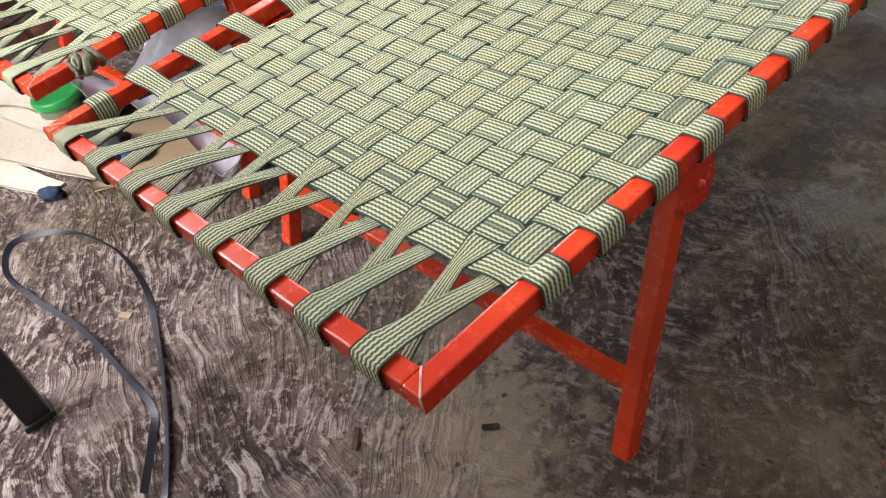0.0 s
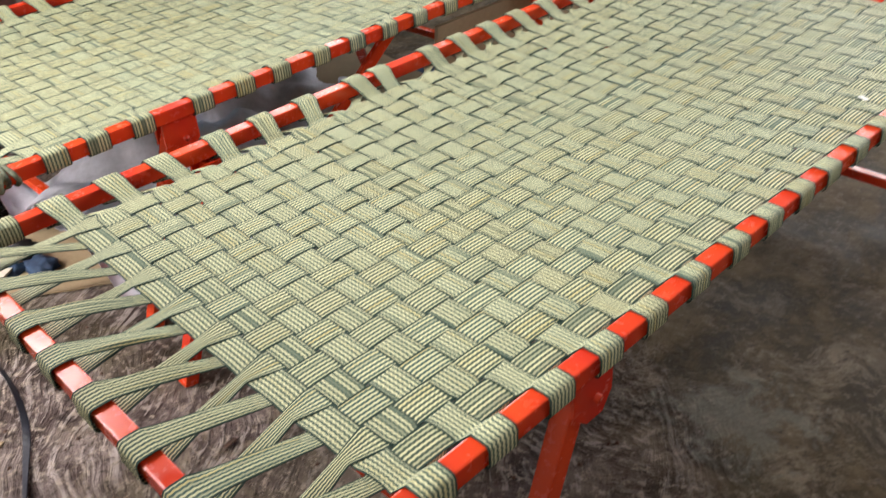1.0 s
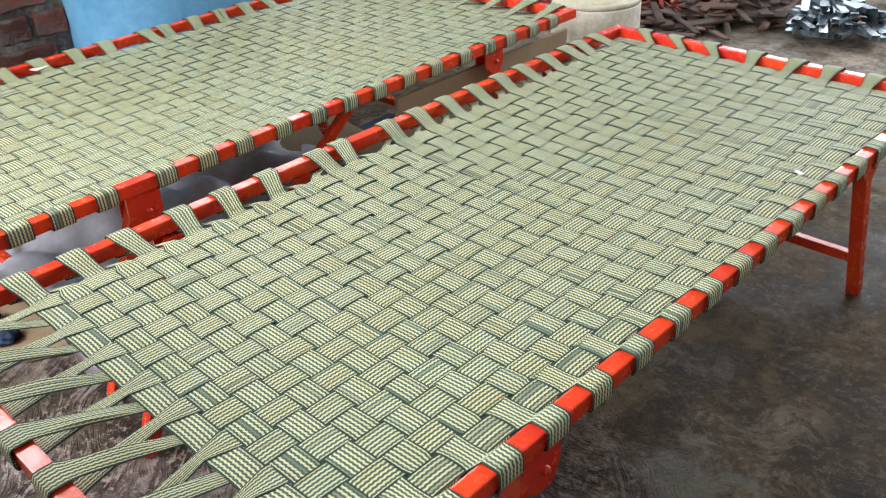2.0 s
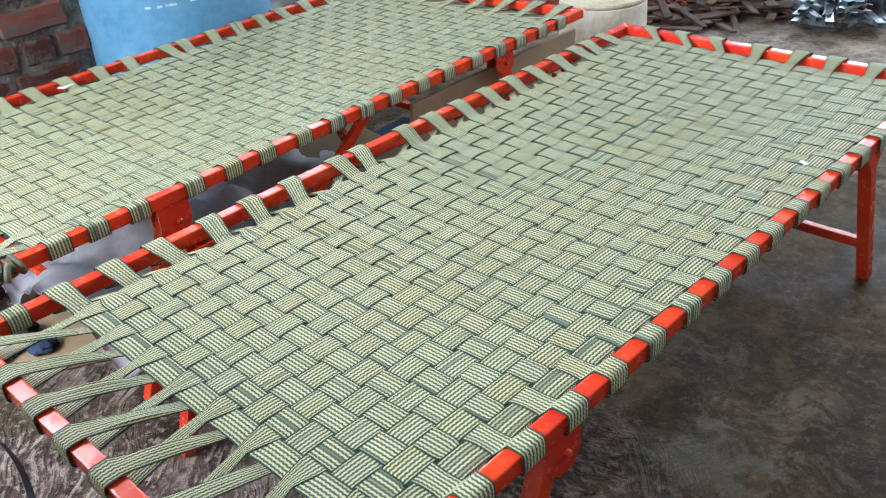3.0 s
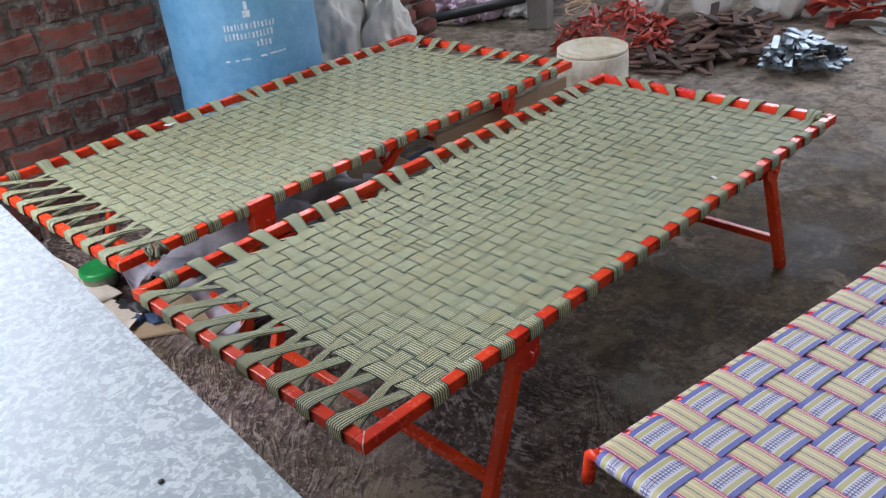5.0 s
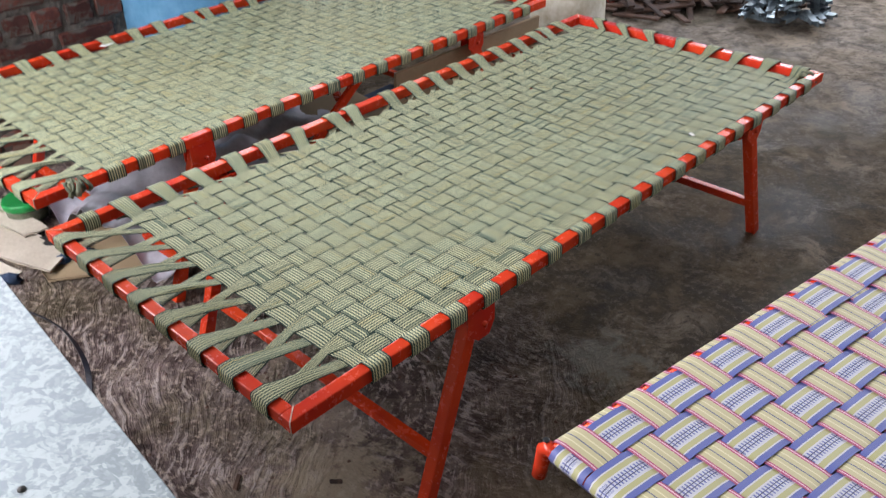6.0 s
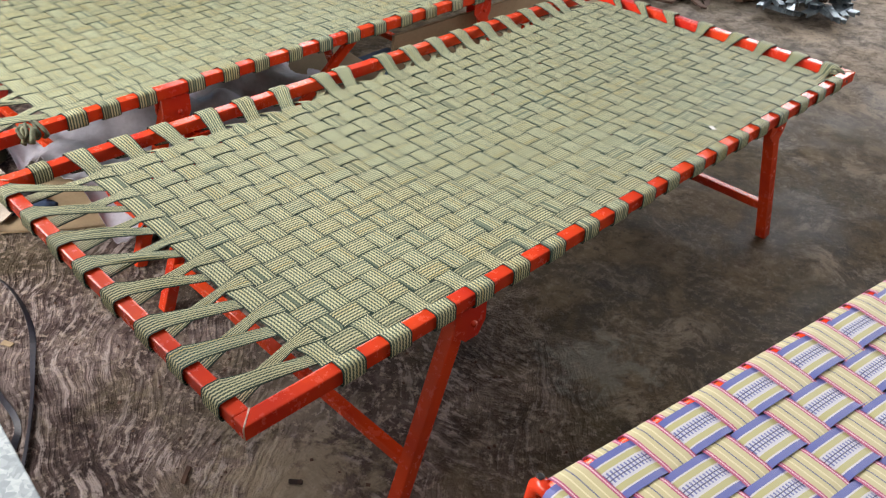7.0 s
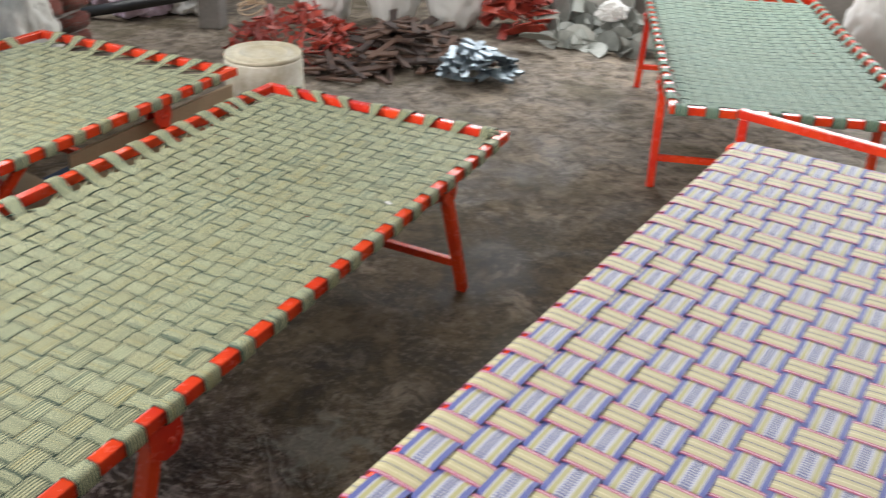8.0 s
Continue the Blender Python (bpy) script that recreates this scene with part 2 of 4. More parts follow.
def galvanised():
    """Zinc-coated sheet steel with its flowered spangle."""
    m = material("galvanised_sheet", 0.5, 0.6)
    n = Nodes(m)
    co = n.coord()
    warp = n.put("ShaderNodeTexNoise", Scale=22.0, Detail=3.0)
    n.link(co, warp.inputs["Vector"])
    mixv = n.mix(0.035, co, warp.outputs["Color"])
    v = n.put("ShaderNodeTexVoronoi", Scale=105.0)
    n.link(mixv, v.inputs["Vector"])
    f = n.put("ShaderNodeSeparateColor")
    n.link(v.outputs["Color"], f.inputs[0])
    w = n.put("ShaderNodeTexVoronoi", Scale=260.0)
    n.link(mixv, w.inputs["Vector"])
    g = n.put("ShaderNodeSeparateColor")
    n.link(w.outputs["Color"], g.inputs[0])
    s = n.math("ADD", n.math("MULTIPLY", f.outputs[0], 0.6), n.math("MULTIPLY", g.outputs[0], 0.4))
    n.colour(n.ramp(s, [(0.25, (0.235, 0.275, 0.295)), (0.45, (0.285, 0.33, 0.35)), (0.55, (0.33, 0.375, 0.395)), (0.75, (0.43, 0.475, 0.495))]))
    n.rough(n.ramp(s, [(0.2, (0.5,) * 3), (0.8, (0.68,) * 3)]))
    n.bump(s, 0.08, 0.001)
    return m


FLOOR = floor_material()
RED = painted("red_enamel", (0.79, 0.070, 0.018), (0.62, 0.032, 0.018), 0.19)
RED_DULL = painted("red_primer", (0.42, 0.045, 0.02), (0.26, 0.03, 0.018), 0.5)
CORD = cord_material("green_cord", (0.76, 0.755, 0.47), (0.042, 0.058, 0.028), (0.036, 0.092, 0.078), (0.68, 0.56, 0.22))
CORD_TEAL = cord_material("teal_cord", (0.36, 0.47, 0.34), (0.05, 0.12, 0.085), (0.06, 0.15, 0.12), (0.42, 0.47, 0.30))
BLUE, WHITE, YELLOW, PINK, CREAM = (0.085, 0.12, 0.42), (0.62, 0.62, 0.67), (0.46, 0.45, 0.20), (0.42, 0.045, 0.16), (0.55, 0.505, 0.28)
TAPE_LONG = tape_material("blue_tape", [(0, BLUE), (0.15, WHITE), (0.185, YELLOW), (0.315, WHITE), (0.345, (0.56, 0.585, 0.67)), (0.655, WHITE), (0.685, YELLOW), (0.815, WHITE), (0.85, BLUE)], (0.06, 0.09, 0.36))
TAPE_CROSS = tape_material("cream_tape", [(0, PINK), (0.05, (0.8, 0.6, 0.66)), (0.085, PINK), (0.13, CREAM), (0.30, (0.74, 0.69, 0.45)), (0.34, CREAM), (0.475, (0.08, 0.1, 0.2)), (0.515, CREAM), (0.66, (0.74, 0.69, 0.45)), (0.70, CREAM), (0.87, PINK), (0.915, (0.8, 0.6, 0.66)), (0.95, PINK)])
KNOT = mottled("knotted_cord", (0.10, 0.11, 0.06), (0.40, 0.40, 0.25), 160, 0.7, 0, 0.6, 0.002, 400)
KNOT_DARK = mottled("dark_knotted_cord", (0.03, 0.04, 0.025), (0.16, 0.17, 0.10), 160, 0.7, 0, 0.6, 0.002, 400)
WELD = mottled("weld_bead", (0.5, 0.2, 0.1), (0.85, 0.7, 0.55), 60, 0.5)
BRICK = mottled("red_brick", (0.075, 0.025, 0.020), (0.235, 0.070, 0.050), 9, 0.88, 0, 0.7, 0.008, 70, 0.45)
bn = Nodes(BRICK)
smear = bn.ramp(bn.noise(bn.coord("Generated"), 2.3, 6, 0.7, 0.6), [(0.47, (0, 0, 0)), (0.57, (0.9,) * 3)])
bn.colour(bn.mix(smear, bn.bsdf.inputs["Base Color"].links[0].from_socket, (0.13, 0.115, 0.10)))
MORTAR = mottled("grey_mortar", (0.10, 0.09, 0.08), (0.44, 0.40, 0.36), 16, 0.92, 0, 1.0, 0.03, 60)
PLASTER = mottled("grey_plaster", (0.16, 0.15, 0.14), (0.30, 0.28, 0.26), 2, 0.9)
DRUM = mottled("blue_plastic", (0.07, 0.24, 0.44), (0.20, 0.44, 0.66), 3.5, 0.33, 0, 0.15, 0.004, 30, 0.1)
PRINT = mottled("white_print", (0.35, 0.5, 0.62), (0.72, 0.8, 0.85), 60, 0.6)
SACK = mottled("white_woven_plastic", (0.66, 0.66, 0.64), (0.84, 0.84, 0.82), 4, 0.6, 0, 0.4, 0.01, 300)
SACK_GREY = mottled("grey_woven_plastic", (0.44, 0.44, 0.41), (0.68, 0.67, 0.62), 5, 0.6, 0, 0.4, 0.01, 300)
SACK_PINK = mottled("pink_plastic_bag", (0.45, 0.30, 0.42), (0.72, 0.58, 0.68), 7, 0.5)
BUCKET = mottled("stained_white_plastic", (0.40, 0.34, 0.18), (0.78, 0.76, 0.68), 5, 0.5, 0, 0.3, 0.004, 40)
BUCKET_TOP = mottled("cream_plastic_lid", (0.48, 0.43, 0.30), (0.80, 0.77, 0.66), 5, 0.5, 0, 0.3, 0.004, 40)
WOOD = mottled("rough_scrap_wood", (0.022, 0.011, 0.008), (0.12, 0.066, 0.045), 14, 0.8, 0, 0.5, 0.004, 80, 0.5)
ZINC = mottled("zinc_clip", (0.13, 0.17, 0.20), (0.42, 0.50, 0.55), 20, 0.42, 0.7, 0.2, 0.001, 90, 0.3)
SHEET = mottled("grey_sheet_metal", (0.12, 0.13, 0.115), (0.30, 0.31, 0.285), 9, 0.45, 0.4, 0.2, 0.002, 60, 0.4)
BLACK = mottled("black_rubber", (0.006, 0.006, 0.007), (0.02, 0.02, 0.022), 20, 0.5)
# black strap; its blue reflection is mixed into the colour
STRAP_DARK = mottled("black_strap_blue_tint", (0.018, 0.019, 0.028), (0.05, 0.055, 0.08), 12, 0.4)
DARK_STEEL = mottled("dark_table_steel", (0.012, 0.011, 0.010), (0.035, 0.032, 0.03), 10, 0.5, 0.3)
CARD = mottled("brown_cardboard", (0.26, 0.19, 0.11), (0.42, 0.32, 0.20), 4, 0.85, 0, 0.2, 0.003, 120)
FILM = mottled("grey_plastic_film", (0.42, 0.43, 0.50), (0.74, 0.75, 0.84), 5, 0.35, 0, 0.3, 0.01, 40)
GREEN = mottled("green_lid", (0.008, 0.20, 0.045), (0.015, 0.34, 0.08), 12, 0.35)
JAR = mottled("cloudy_jar", (0.10, 0.12, 0.08), (0.26, 0.28, 0.2), 20, 0.25)
BLUE_RAG = mottled("blue_rag", (0.015, 0.03, 0.07), (0.04, 0.09, 0.18), 20, 0.8)
CANE = mottled("pale_cane", (0.40, 0.28, 0.18), (0.62, 0.48, 0.34), 20, 0.6)
PALE_RED = mottled("scrap_red_paint", (0.20, 0.022, 0.016), (0.46, 0.06, 0.035), 10, 0.5, 0, 0.3, 0.003, 60, 0.5)
GALV = galvanised()


# ---------------------------------------------------------------- mesh helpers
def mesh(name, verts, faces, mat, uvs=None, smooth=False):
    me = bpy.data.meshes.new(name)
    me.from_pydata([tuple(v) for v in verts], [], faces)
    me.materials.append(mat)
    if uvs is not None:
        layer = me.uv_layers.new(name="UVMap")
        idx = np.empty(len(me.loops), dtype=np.int32)
        me.loops.foreach_get("vertex_index", idx)
        layer.data.foreach_set("uv", np.asarray(uvs, dtype=np.float32)[idx].ravel())
    if smooth:
        me.polygons.foreach_set("use_smooth", [True] * len(me.polygons))
    return me


def from_bm(name, bm, mat, smooth=False):
    me = bpy.data.meshes.new(name)
    bm.normal_update()
    bm.to_mesh(me)
    bm.free()
    me.materials.append(mat)
    if smooth:
        me.polygons.foreach_set("use_smooth", [True] * len(me.polygons))
    return me


def part(name, me, parent=None, label="", m=None):
    ob = new(name, me)
    if parent:
        ob.parent = parent
    if m is not None:
        ob.matrix_basis = m
    if label:
        ob["label"] = label
    return ob


def thing(name, label, category, m=None, group="", kind=""):
    ob = new(name)
    if m is not None:
        ob.matrix_basis = m
    return tagged(ob, label, category, group, kind)


def box_bm(sx, sy, sz, bevel=0.0, segments=2, at=(0, 0, 0)):
    bm = bmesh.new()
    bmesh.ops.create_cube(bm, size=1.0, matrix=Matrix.Translation(at) @ Matrix.Diagonal((sx, sy, sz, 1)))
    if bevel:
        bmesh.ops.bevel(bm, geom=bm.edges[:], offset=bevel, segments=segments, affect="EDGES", profile=0.6)
    return bm


def box(name, sx, sy, sz, mat, bevel=0.0, at=(0, 0, 0)):
    return from_bm(name, box_bm(sx, sy, sz, bevel, 2, at), mat)


def bar_between(name, a, b, w, h, mat, bevel=0.003, up=(0, 0, 1)):
    """A square tube from a to b, w across and h high, in the parent's space."""
    a, b = Vector(a), Vector(b)
    d = b - a
    y = d.normalized()
    x = y.cross(Vector(up)).normalized()
    z = x.cross(y)
    m = Matrix((x, y, z)).transposed().to_4x4()
    m.translation = (a + b) / 2
    bm = box_bm(w, d.length, h, bevel)
    bm.transform(m)
    return from_bm(name, bm, mat)


def tube(name, pts, radius, mat, sides=10, closed=False, taper=None):
    """A round tube along points."""
    pts = [Vector(p) for p in pts]
    verts, faces = [], []
    n = len(pts)
    side = None
    for k, p in enumerate(pts):
        t = (pts[(k + 1) % n] - pts[k - 1]) if closed else (pts[min(k + 1, n - 1)] - pts[max(k - 1, 0)])
        t.normalize()
        if side is None:
            side = t.orthogonal().normalized()
        side = (side - t * side.dot(t)).normalized()
        other = t.cross(side)
        r = radius * (taper[k] if taper else 1)
        for s in range(sides):
            a = 2 * math.pi * s / sides
            verts.append(p + side * (r * math.cos(a)) + other * (r * math.sin(a)))
    for k in range(n if closed else n - 1):
        for s in range(sides):
            a, b = k * sides + s, k * sides + (s + 1) % sides
            c, d = ((k + 1) % n) * sides + (s + 1) % sides, ((k + 1) % n) * sides + s
            faces.append((a, b, c, d))
    if not closed:
        faces.append(tuple(range(sides))[::-1])
        faces.append(tuple(range((n - 1) * sides, n * sides)))
    return mesh(name, verts, faces, mat, smooth=True)


def lathe(name, profile, mat, sides=40, smooth=True):
    verts, faces = [], []
    for r, z in profile:
        for s in range(sides):
            a = 2 * math.pi * s / sides
            verts.append((r * math.cos(a), r * math.sin(a), z))
    for k in range(len(profile) - 1):
        for s in range(sides):
            a, b = k * sides + s, k * sides + (s + 1) % sides
            faces.append((a, b, b + sides, a + sides))
    faces.append(tuple(range(sides))[::-1])
    faces.append(tuple(range((len(profile) - 1) * sides, len(profile) * sides)))
    return mesh(name, verts, faces, mat, smooth=smooth)


def ribbon(name, pts, lateral, width, thick, mat, cords=0, narrow=None, fold=None, crest=0.35):
    """A closed band along points; lateral: its sideways direction. With cords it has that many rounded ridges on both faces.
    narrow: its width along the way; fold: how high it stands up in a crease that runs at crest across it."""
    P = np.asarray(pts, dtype=float)
    n = len(P)
    lat = np.asarray(lateral, dtype=float)
    T = np.roll(P, -1, 0) - np.roll(P, 1, 0)
    T /= np.linalg.norm(T, axis=1)[:, None]
    N = np.cross(T, lat)
    N /= np.linalg.norm(N, axis=1)[:, None]
    along = np.concatenate([[0], np.cumsum(np.linalg.norm(np.diff(P, axis=0), axis=1))])
    if cords:
        u = np.linspace(0, 1, 2 * cords + 1)
        top = [(a, (0.5 if q % 2 else 0.2) * thick) for q, a in enumerate(u)]
    else:
        top = [(0, 0.4 * thick), (0.04, 0.5 * thick), (0.5, 0.55 * thick), (0.96, 0.5 * thick), (1, 0.4 * thick)]
    # four faces with vertices of their own, so that the edges stay crisp
    runs = [top, [top[-1], (1, -0.5 * thick)], [(1, -0.5 * thick), (0.5, -0.5 * thick), (0, -0.5 * thick)], [(0, -0.5 * thick), top[0]]]
    uu, hh = np.array([a for r in runs for a, b in r]), np.array([b for r in runs for a, b in r])
    k = len(uu)
    wid = width * (np.ones(n) if narrow is None else np.asarray(narrow))
    V = P[:, None, :] + lat * (wid[:, None] * (uu - 0.5)[None, :])[:, :, None] + N[:, None, :] * hh[None, :, None]
    if fold is not None:
        ridge = np.where(uu < crest, uu / crest, (1 - uu) / (1 - crest))
        V[:, :, 2] += np.asarray(fold)[:, None] * ridge[None, :]
    UV = np.stack([np.broadcast_to(uu, (n, k)), np.broadcast_to(along[:, None], (n, k))], 2)
    cuts, start = [], 0
    for r in runs:
        cuts += [start + q for q in range(len(r) - 1)]
        start += len(r)
    faces = []
    for i in range(n):
        a0, b0 = i * k, ((i + 1) % n) * k
        for q in cuts:
            faces.append((a0 + q, a0 + q + 1, b0 + q + 1, b0 + q))
    return mesh(name, V.reshape(-1, 3), faces, mat, UV.reshape(-1, 2), True)


def rock(name, sx, sy, sz, mat, seed, rough=0.25, freq=2.0, detail=3, crease=0.0):
    """A lumpy closed body, flat below; crease: sharp folds as of crumpled plastic."""
    bm = bmesh.new()
    bmesh.ops.create_icosphere(bm, subdivisions=detail, radius=1.0)
    for v in bm.verts:
        p = v.co.copy()
        d = noise.noise(p * freq + Vector((seed * 3.1, seed * 1.7, 0))) + 0.5 * noise.noise(p * freq * 2.7 + Vector((0, seed, seed * 2.3)))
        folds = abs(noise.noise(p * freq * 1.5 + Vector((seed, 5, 0)))) + 0.55 * abs(noise.noise(p * freq * 3.3 + Vector((0, seed, 9)))) + 0.3 * abs(noise.noise(p * freq * 7.0 + Vector((seed, 3, 1))))
        v.co *= 1 + rough * d - crease * (folds - 0.35)
        v.co.x *= sx
        v.co.y *= sy
        v.co.z = max(v.co.z * sz + sz * 0.8, 0.0)
    return from_bm(name, bm, mat, True)


# ---------------------------------------------------------------- the place
def setting():
    """Floor, walls with assumed openings, ceiling."""
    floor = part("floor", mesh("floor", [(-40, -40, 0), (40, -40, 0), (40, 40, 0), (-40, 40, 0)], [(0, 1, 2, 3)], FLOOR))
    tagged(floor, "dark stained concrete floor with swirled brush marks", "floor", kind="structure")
    # south wall, east wall, lintels and ceiling are unseen, added to enclose the lamps
    for name, size, at, label in (
            ("wall_south", (8.2, 0.2, 1.4), (0.0, -3.0, 0.7), "grey plastered wall below an assumed opening"),
            ("wall_south_top", (8.2, 0.2, 0.3), (0.0, -3.0, 3.05), "unseen grey plastered lintel over an assumed opening"),
            ("wall_east", (0.2, 8.3, 3.2), (4.0, 1.15, 1.6), "unseen grey plastered side wall"),
            ("wall_north", (8.2, 0.2, 0.9), (0.0, 5.25, 0.45), "grey plastered wall below an assumed opening"),
            ("wall_north_top", (8.2, 0.2, 0.9), (0.0, 5.25, 2.75), "unseen grey plastered lintel over an assumed opening"),
            ("wall_west_far", (0.2, 1.9, 3.2), (-4.0, 4.3, 1.6), "grey plastered wall beside an opening"),
            ("wall_west_recess", (1.7, 0.2, 3.2), (-3.4, 1.15, 1.6), "grey wall of a recess")):
        ob = part(name, box(name, *size, PLASTER), None, "", Matrix.Translation(at))
        tagged(ob, label, "wall", kind="structure")
    top = part("ceiling", box("ceiling", 8.4, 8.6, 0.1, PLASTER), None, "", Matrix.Translation((0, 1.15, 3.26)))
    tagged(top, "unseen plain grey ceiling slab", "ceiling", kind="structure")


setting()


# ---------------------------------------------------------------- cots
TUBE = 0.026


def cot(name, W, L, H, label, cord, legs, wraps_x, wraps_y, mesh_x, mesh_y, seed, m, sag=0.018, knot=None):
    """A square-tube cot: rails, four legs in two braced pairs, and a seat woven of corded straps that loop round the rails.
    The near right corner is the origin, the cot lies along -x and +y."""
    rnd = random.Random(seed)
    c = thing(name, label, "cot", m, "woven cots")
    zc = H - TUBE / 2
    for x in (-TUBE / 2, -W + TUBE / 2):
        part("side_rail", bar_between("side_rail", (x, 0, zc), (x, L, zc), TUBE, TUBE, RED), c)
    for y in (TUBE / 2, L - TUBE / 2):
        part("end_rail", bar_between("end_rail", (-W + TUBE + 0.0005, y, zc), (-TUBE - 0.0005, y, zc), TUBE - 0.0006, TUBE - 0.0006, RED), c)
    for x, y in ((0, 0), (-W, 0), (0, L), (-W, L)):
        sx, sy = (-1 if x == 0 else 1), (1 if y == 0 else -1)
        pts = [(x + sx * TUBE * f, y + sy * TUBE * f, H + 0.0002 + 0.0006 * (k % 2)) for k, f in enumerate((1.0, 0.8, 0.6, 0.4, 0.2, 0.04))]
        pts += [(x + sx * 0.001, y - sy * 0.0002, H - TUBE * f) for f in (0.15, 0.5, 0.95)]
        part("weld_seam", tube("weld_seam", pts, 0.0012, WELD, 6), c, "pale welded corner seam")
    for top, foot, inset in legs:
        for x in (-inset, -W + inset):
            leg = part("leg", bar_between("leg", (x, foot, 0.0), (x, top, H - 0.035), 0.028, 0.028, RED, 0.003, (1, 0, 0)), c)
            br = bmesh.new()
            for off in (-0.0165, 0.0165):
                v = [(x + off + dx, top + dy, H - TUBE + dz) for dx in (-0.002, 0.002) for dy, dz in ((-0.030, 0.0), (0.042, 0.0), (0.042, -0.048), (0.026, -0.074), (-0.004, -0.074), (-0.030, -0.050))]
                vs = [br.verts.new(p) for p in v]
                br.faces.new(vs[:6][::-1])
                br.faces.new(vs[6:])
                for k in range(6):
                    br.faces.new((vs[k], vs[(k + 1) % 6], vs[6 + (k + 1) % 6], vs[6 + k]))
            bracket = part("bracket", from_bm("bracket", br, RED), c)
            part("bolt", tube("bolt", [(x - 0.024, top + 0.012, H - 0.068), (x + 0.024, top + 0.012, H - 0.068)], 0.006, RED, 8), bracket)
        k = 0.11 / (H - 0.035)
        yb = foot + (top - foot) * k
        part("crossbar", bar_between("crossbar", (-W + inset + 0.014, yb, 0.11), (-inset - 0.014, yb, 0.11), 0.022, 0.022, RED), c)

    nx, ny = len(mesh_x), len(mesh_y)
    px, py = abs(mesh_x[1] - mesh_x[0]), abs(mesh_y[1] - mesh_y[0])
    amp = 0.00095
    x_lo, x_hi = min(mesh_x) - px / 2, max(mesh_x) + px / 2
    y_lo, y_hi = min(mesh_y) - py / 2, max(mesh_y) + py / 2

    def level(x, y):
        return H - 0.012 - sag * max(0.0, math.sin(math.pi * min(max(-x / W, 0), 1))) * max(0.0, math.sin(math.pi * min(max(y / L, 0), 1)))

    def hump(s):
        return math.tanh(2.6 * math.sin(s)) / math.tanh(2.6)

    def strand(across, fixed, axis, a, b, sign):
        """Points of one strand in the woven field from a to b along axis (0: x, 1: y)."""
        out = []
        step = px if axis == 0 else py
        count = max(2, int(round(abs(b - a) / step)) * 8)
        wob, ph = rnd.uniform(0.0005, 0.0025), rnd.uniform(0, 6)
        for k in range(count + 1):
            s = a + (b - a) * k / count
            w = wob * math.sin(9 * s + ph)
            x, y = (s, fixed + w) if axis == 0 else (fixed + w, s)
            cell = (s - (x_lo if axis == 0 else y_lo)) / step
            out.append((x, y, level(x, y) + amp * sign * hump(math.pi * cell)))
        return out

    def wrap(mid, axis, at, outward, width_shift=0.0):
        """Points round a rail: over the top, down the outer face, back under it."""
        out = []
        q = TUBE / 2
        for du, dz in ((-q * 0.7, q + 0.0035), (q * 0.6, q + 0.0035), (q + 0.001, q + 0.0025), (q + 0.0035, q - 0.002), (q + 0.0035, 0), (q + 0.0035, -q + 0.002), (q + 0.001, -q - 0.0025), (q * 0.5, -q - 0.0035), (-q * 0.8, -q - 0.0035)):
            o = at + outward * du
            out.append((o, mid, zc + dz) if axis == 0 else (mid, o, zc + dz))
        return out

    def join(p, q, n):
        return [tuple(p[k] + (q[k] - p[k]) * s / n for k in range(3)) for s in range(1, n)]

    def squeeze(s, edge, least):
        """How much a strap is drawn together on its way from the rail (0) to the woven field (edge)."""
        if s <= 0 or s > edge + 0.04:
            return 1.0
        return 0.97 - (0.97 - least) * math.sqrt(s / edge) if s < edge else least + (1 - least) * (s - edge) / 0.04

    def side_squeeze(s, least):
        """The same for the short way at the long rails."""
        if s <= 0 or s > 0.065:
            return 1.0
        return 1 - (1 - least) * math.sin(math.pi * s / 0.065)

    def slack(p, axis, k):
        """Uneven width of a strap in the field."""
        return 1.0 - 0.09 * max(0.0, noise.noise(Vector((7.0 * p[axis], 3.7 * k + seed, 1.5 * axis))))

    # lengthwise straps: one loop for two strands
    for k, (near, far) in enumerate(wraps_x):
        j0, j1 = 2 * k, 2 * k + 1
        if j1 >= nx:
            break
        s0 = strand(0, mesh_x[j0], 1, y_lo, y_hi, 1 if j0 % 2 else -1)
        s1 = strand(0, mesh_x[j1], 1, y_hi, y_lo, 1 if j1 % 2 else -1)
        wf = wrap(far, 1, L - TUBE / 2, 1)
        wn_ = wrap(near, 1, TUBE / 2, -1)[::-1]
        upper = s0 + join(s0[-1], wf[0], 4)
        lower = join(wf[-1], s1[0], 4) + s1 + join(s1[-1], wn_[0], 9)
        last = join(wn_[-1], s0[0], 9)
        pts = upper + wf + lower + wn_ + last
        tight, loose = rnd.uniform(0.52, 0.66), rnd.uniform(0.36, 0.55)
        rise = rnd.uniform(0.004, 0.010)
        pinch, lift = [], []
        for i, p in enumerate(pts):
            under = len(upper) + len(wf) <= i < len(upper) + len(wf) + len(lower)
            a, b = p[1] - TUBE, L - TUBE - p[1]
            pinch.append(min(slack(p, 1, k), squeeze(a, y_lo - TUBE, loose if under else tight), squeeze(b, L - TUBE - y_hi, 0.6)))
            free = 0 < a < y_lo - TUBE and i >= len(upper)
            lift.append(rise * (0.5 if under else 1.0) * math.sin(math.pi * a / (y_lo - TUBE)) if free else 0.0)
        part("strap", ribbon("strap", pts, (1, 0, 0), px * rnd.uniform(0.945, 0.975), 0.0016, cord, 7, pinch, lift, rnd.choice((0.2, 0.35, 0.65, 0.8))), c)
    # crosswise straps
    for k, (right, left) in enumerate(wraps_y):
        j0, j1 = 2 * k, 2 * k + 1
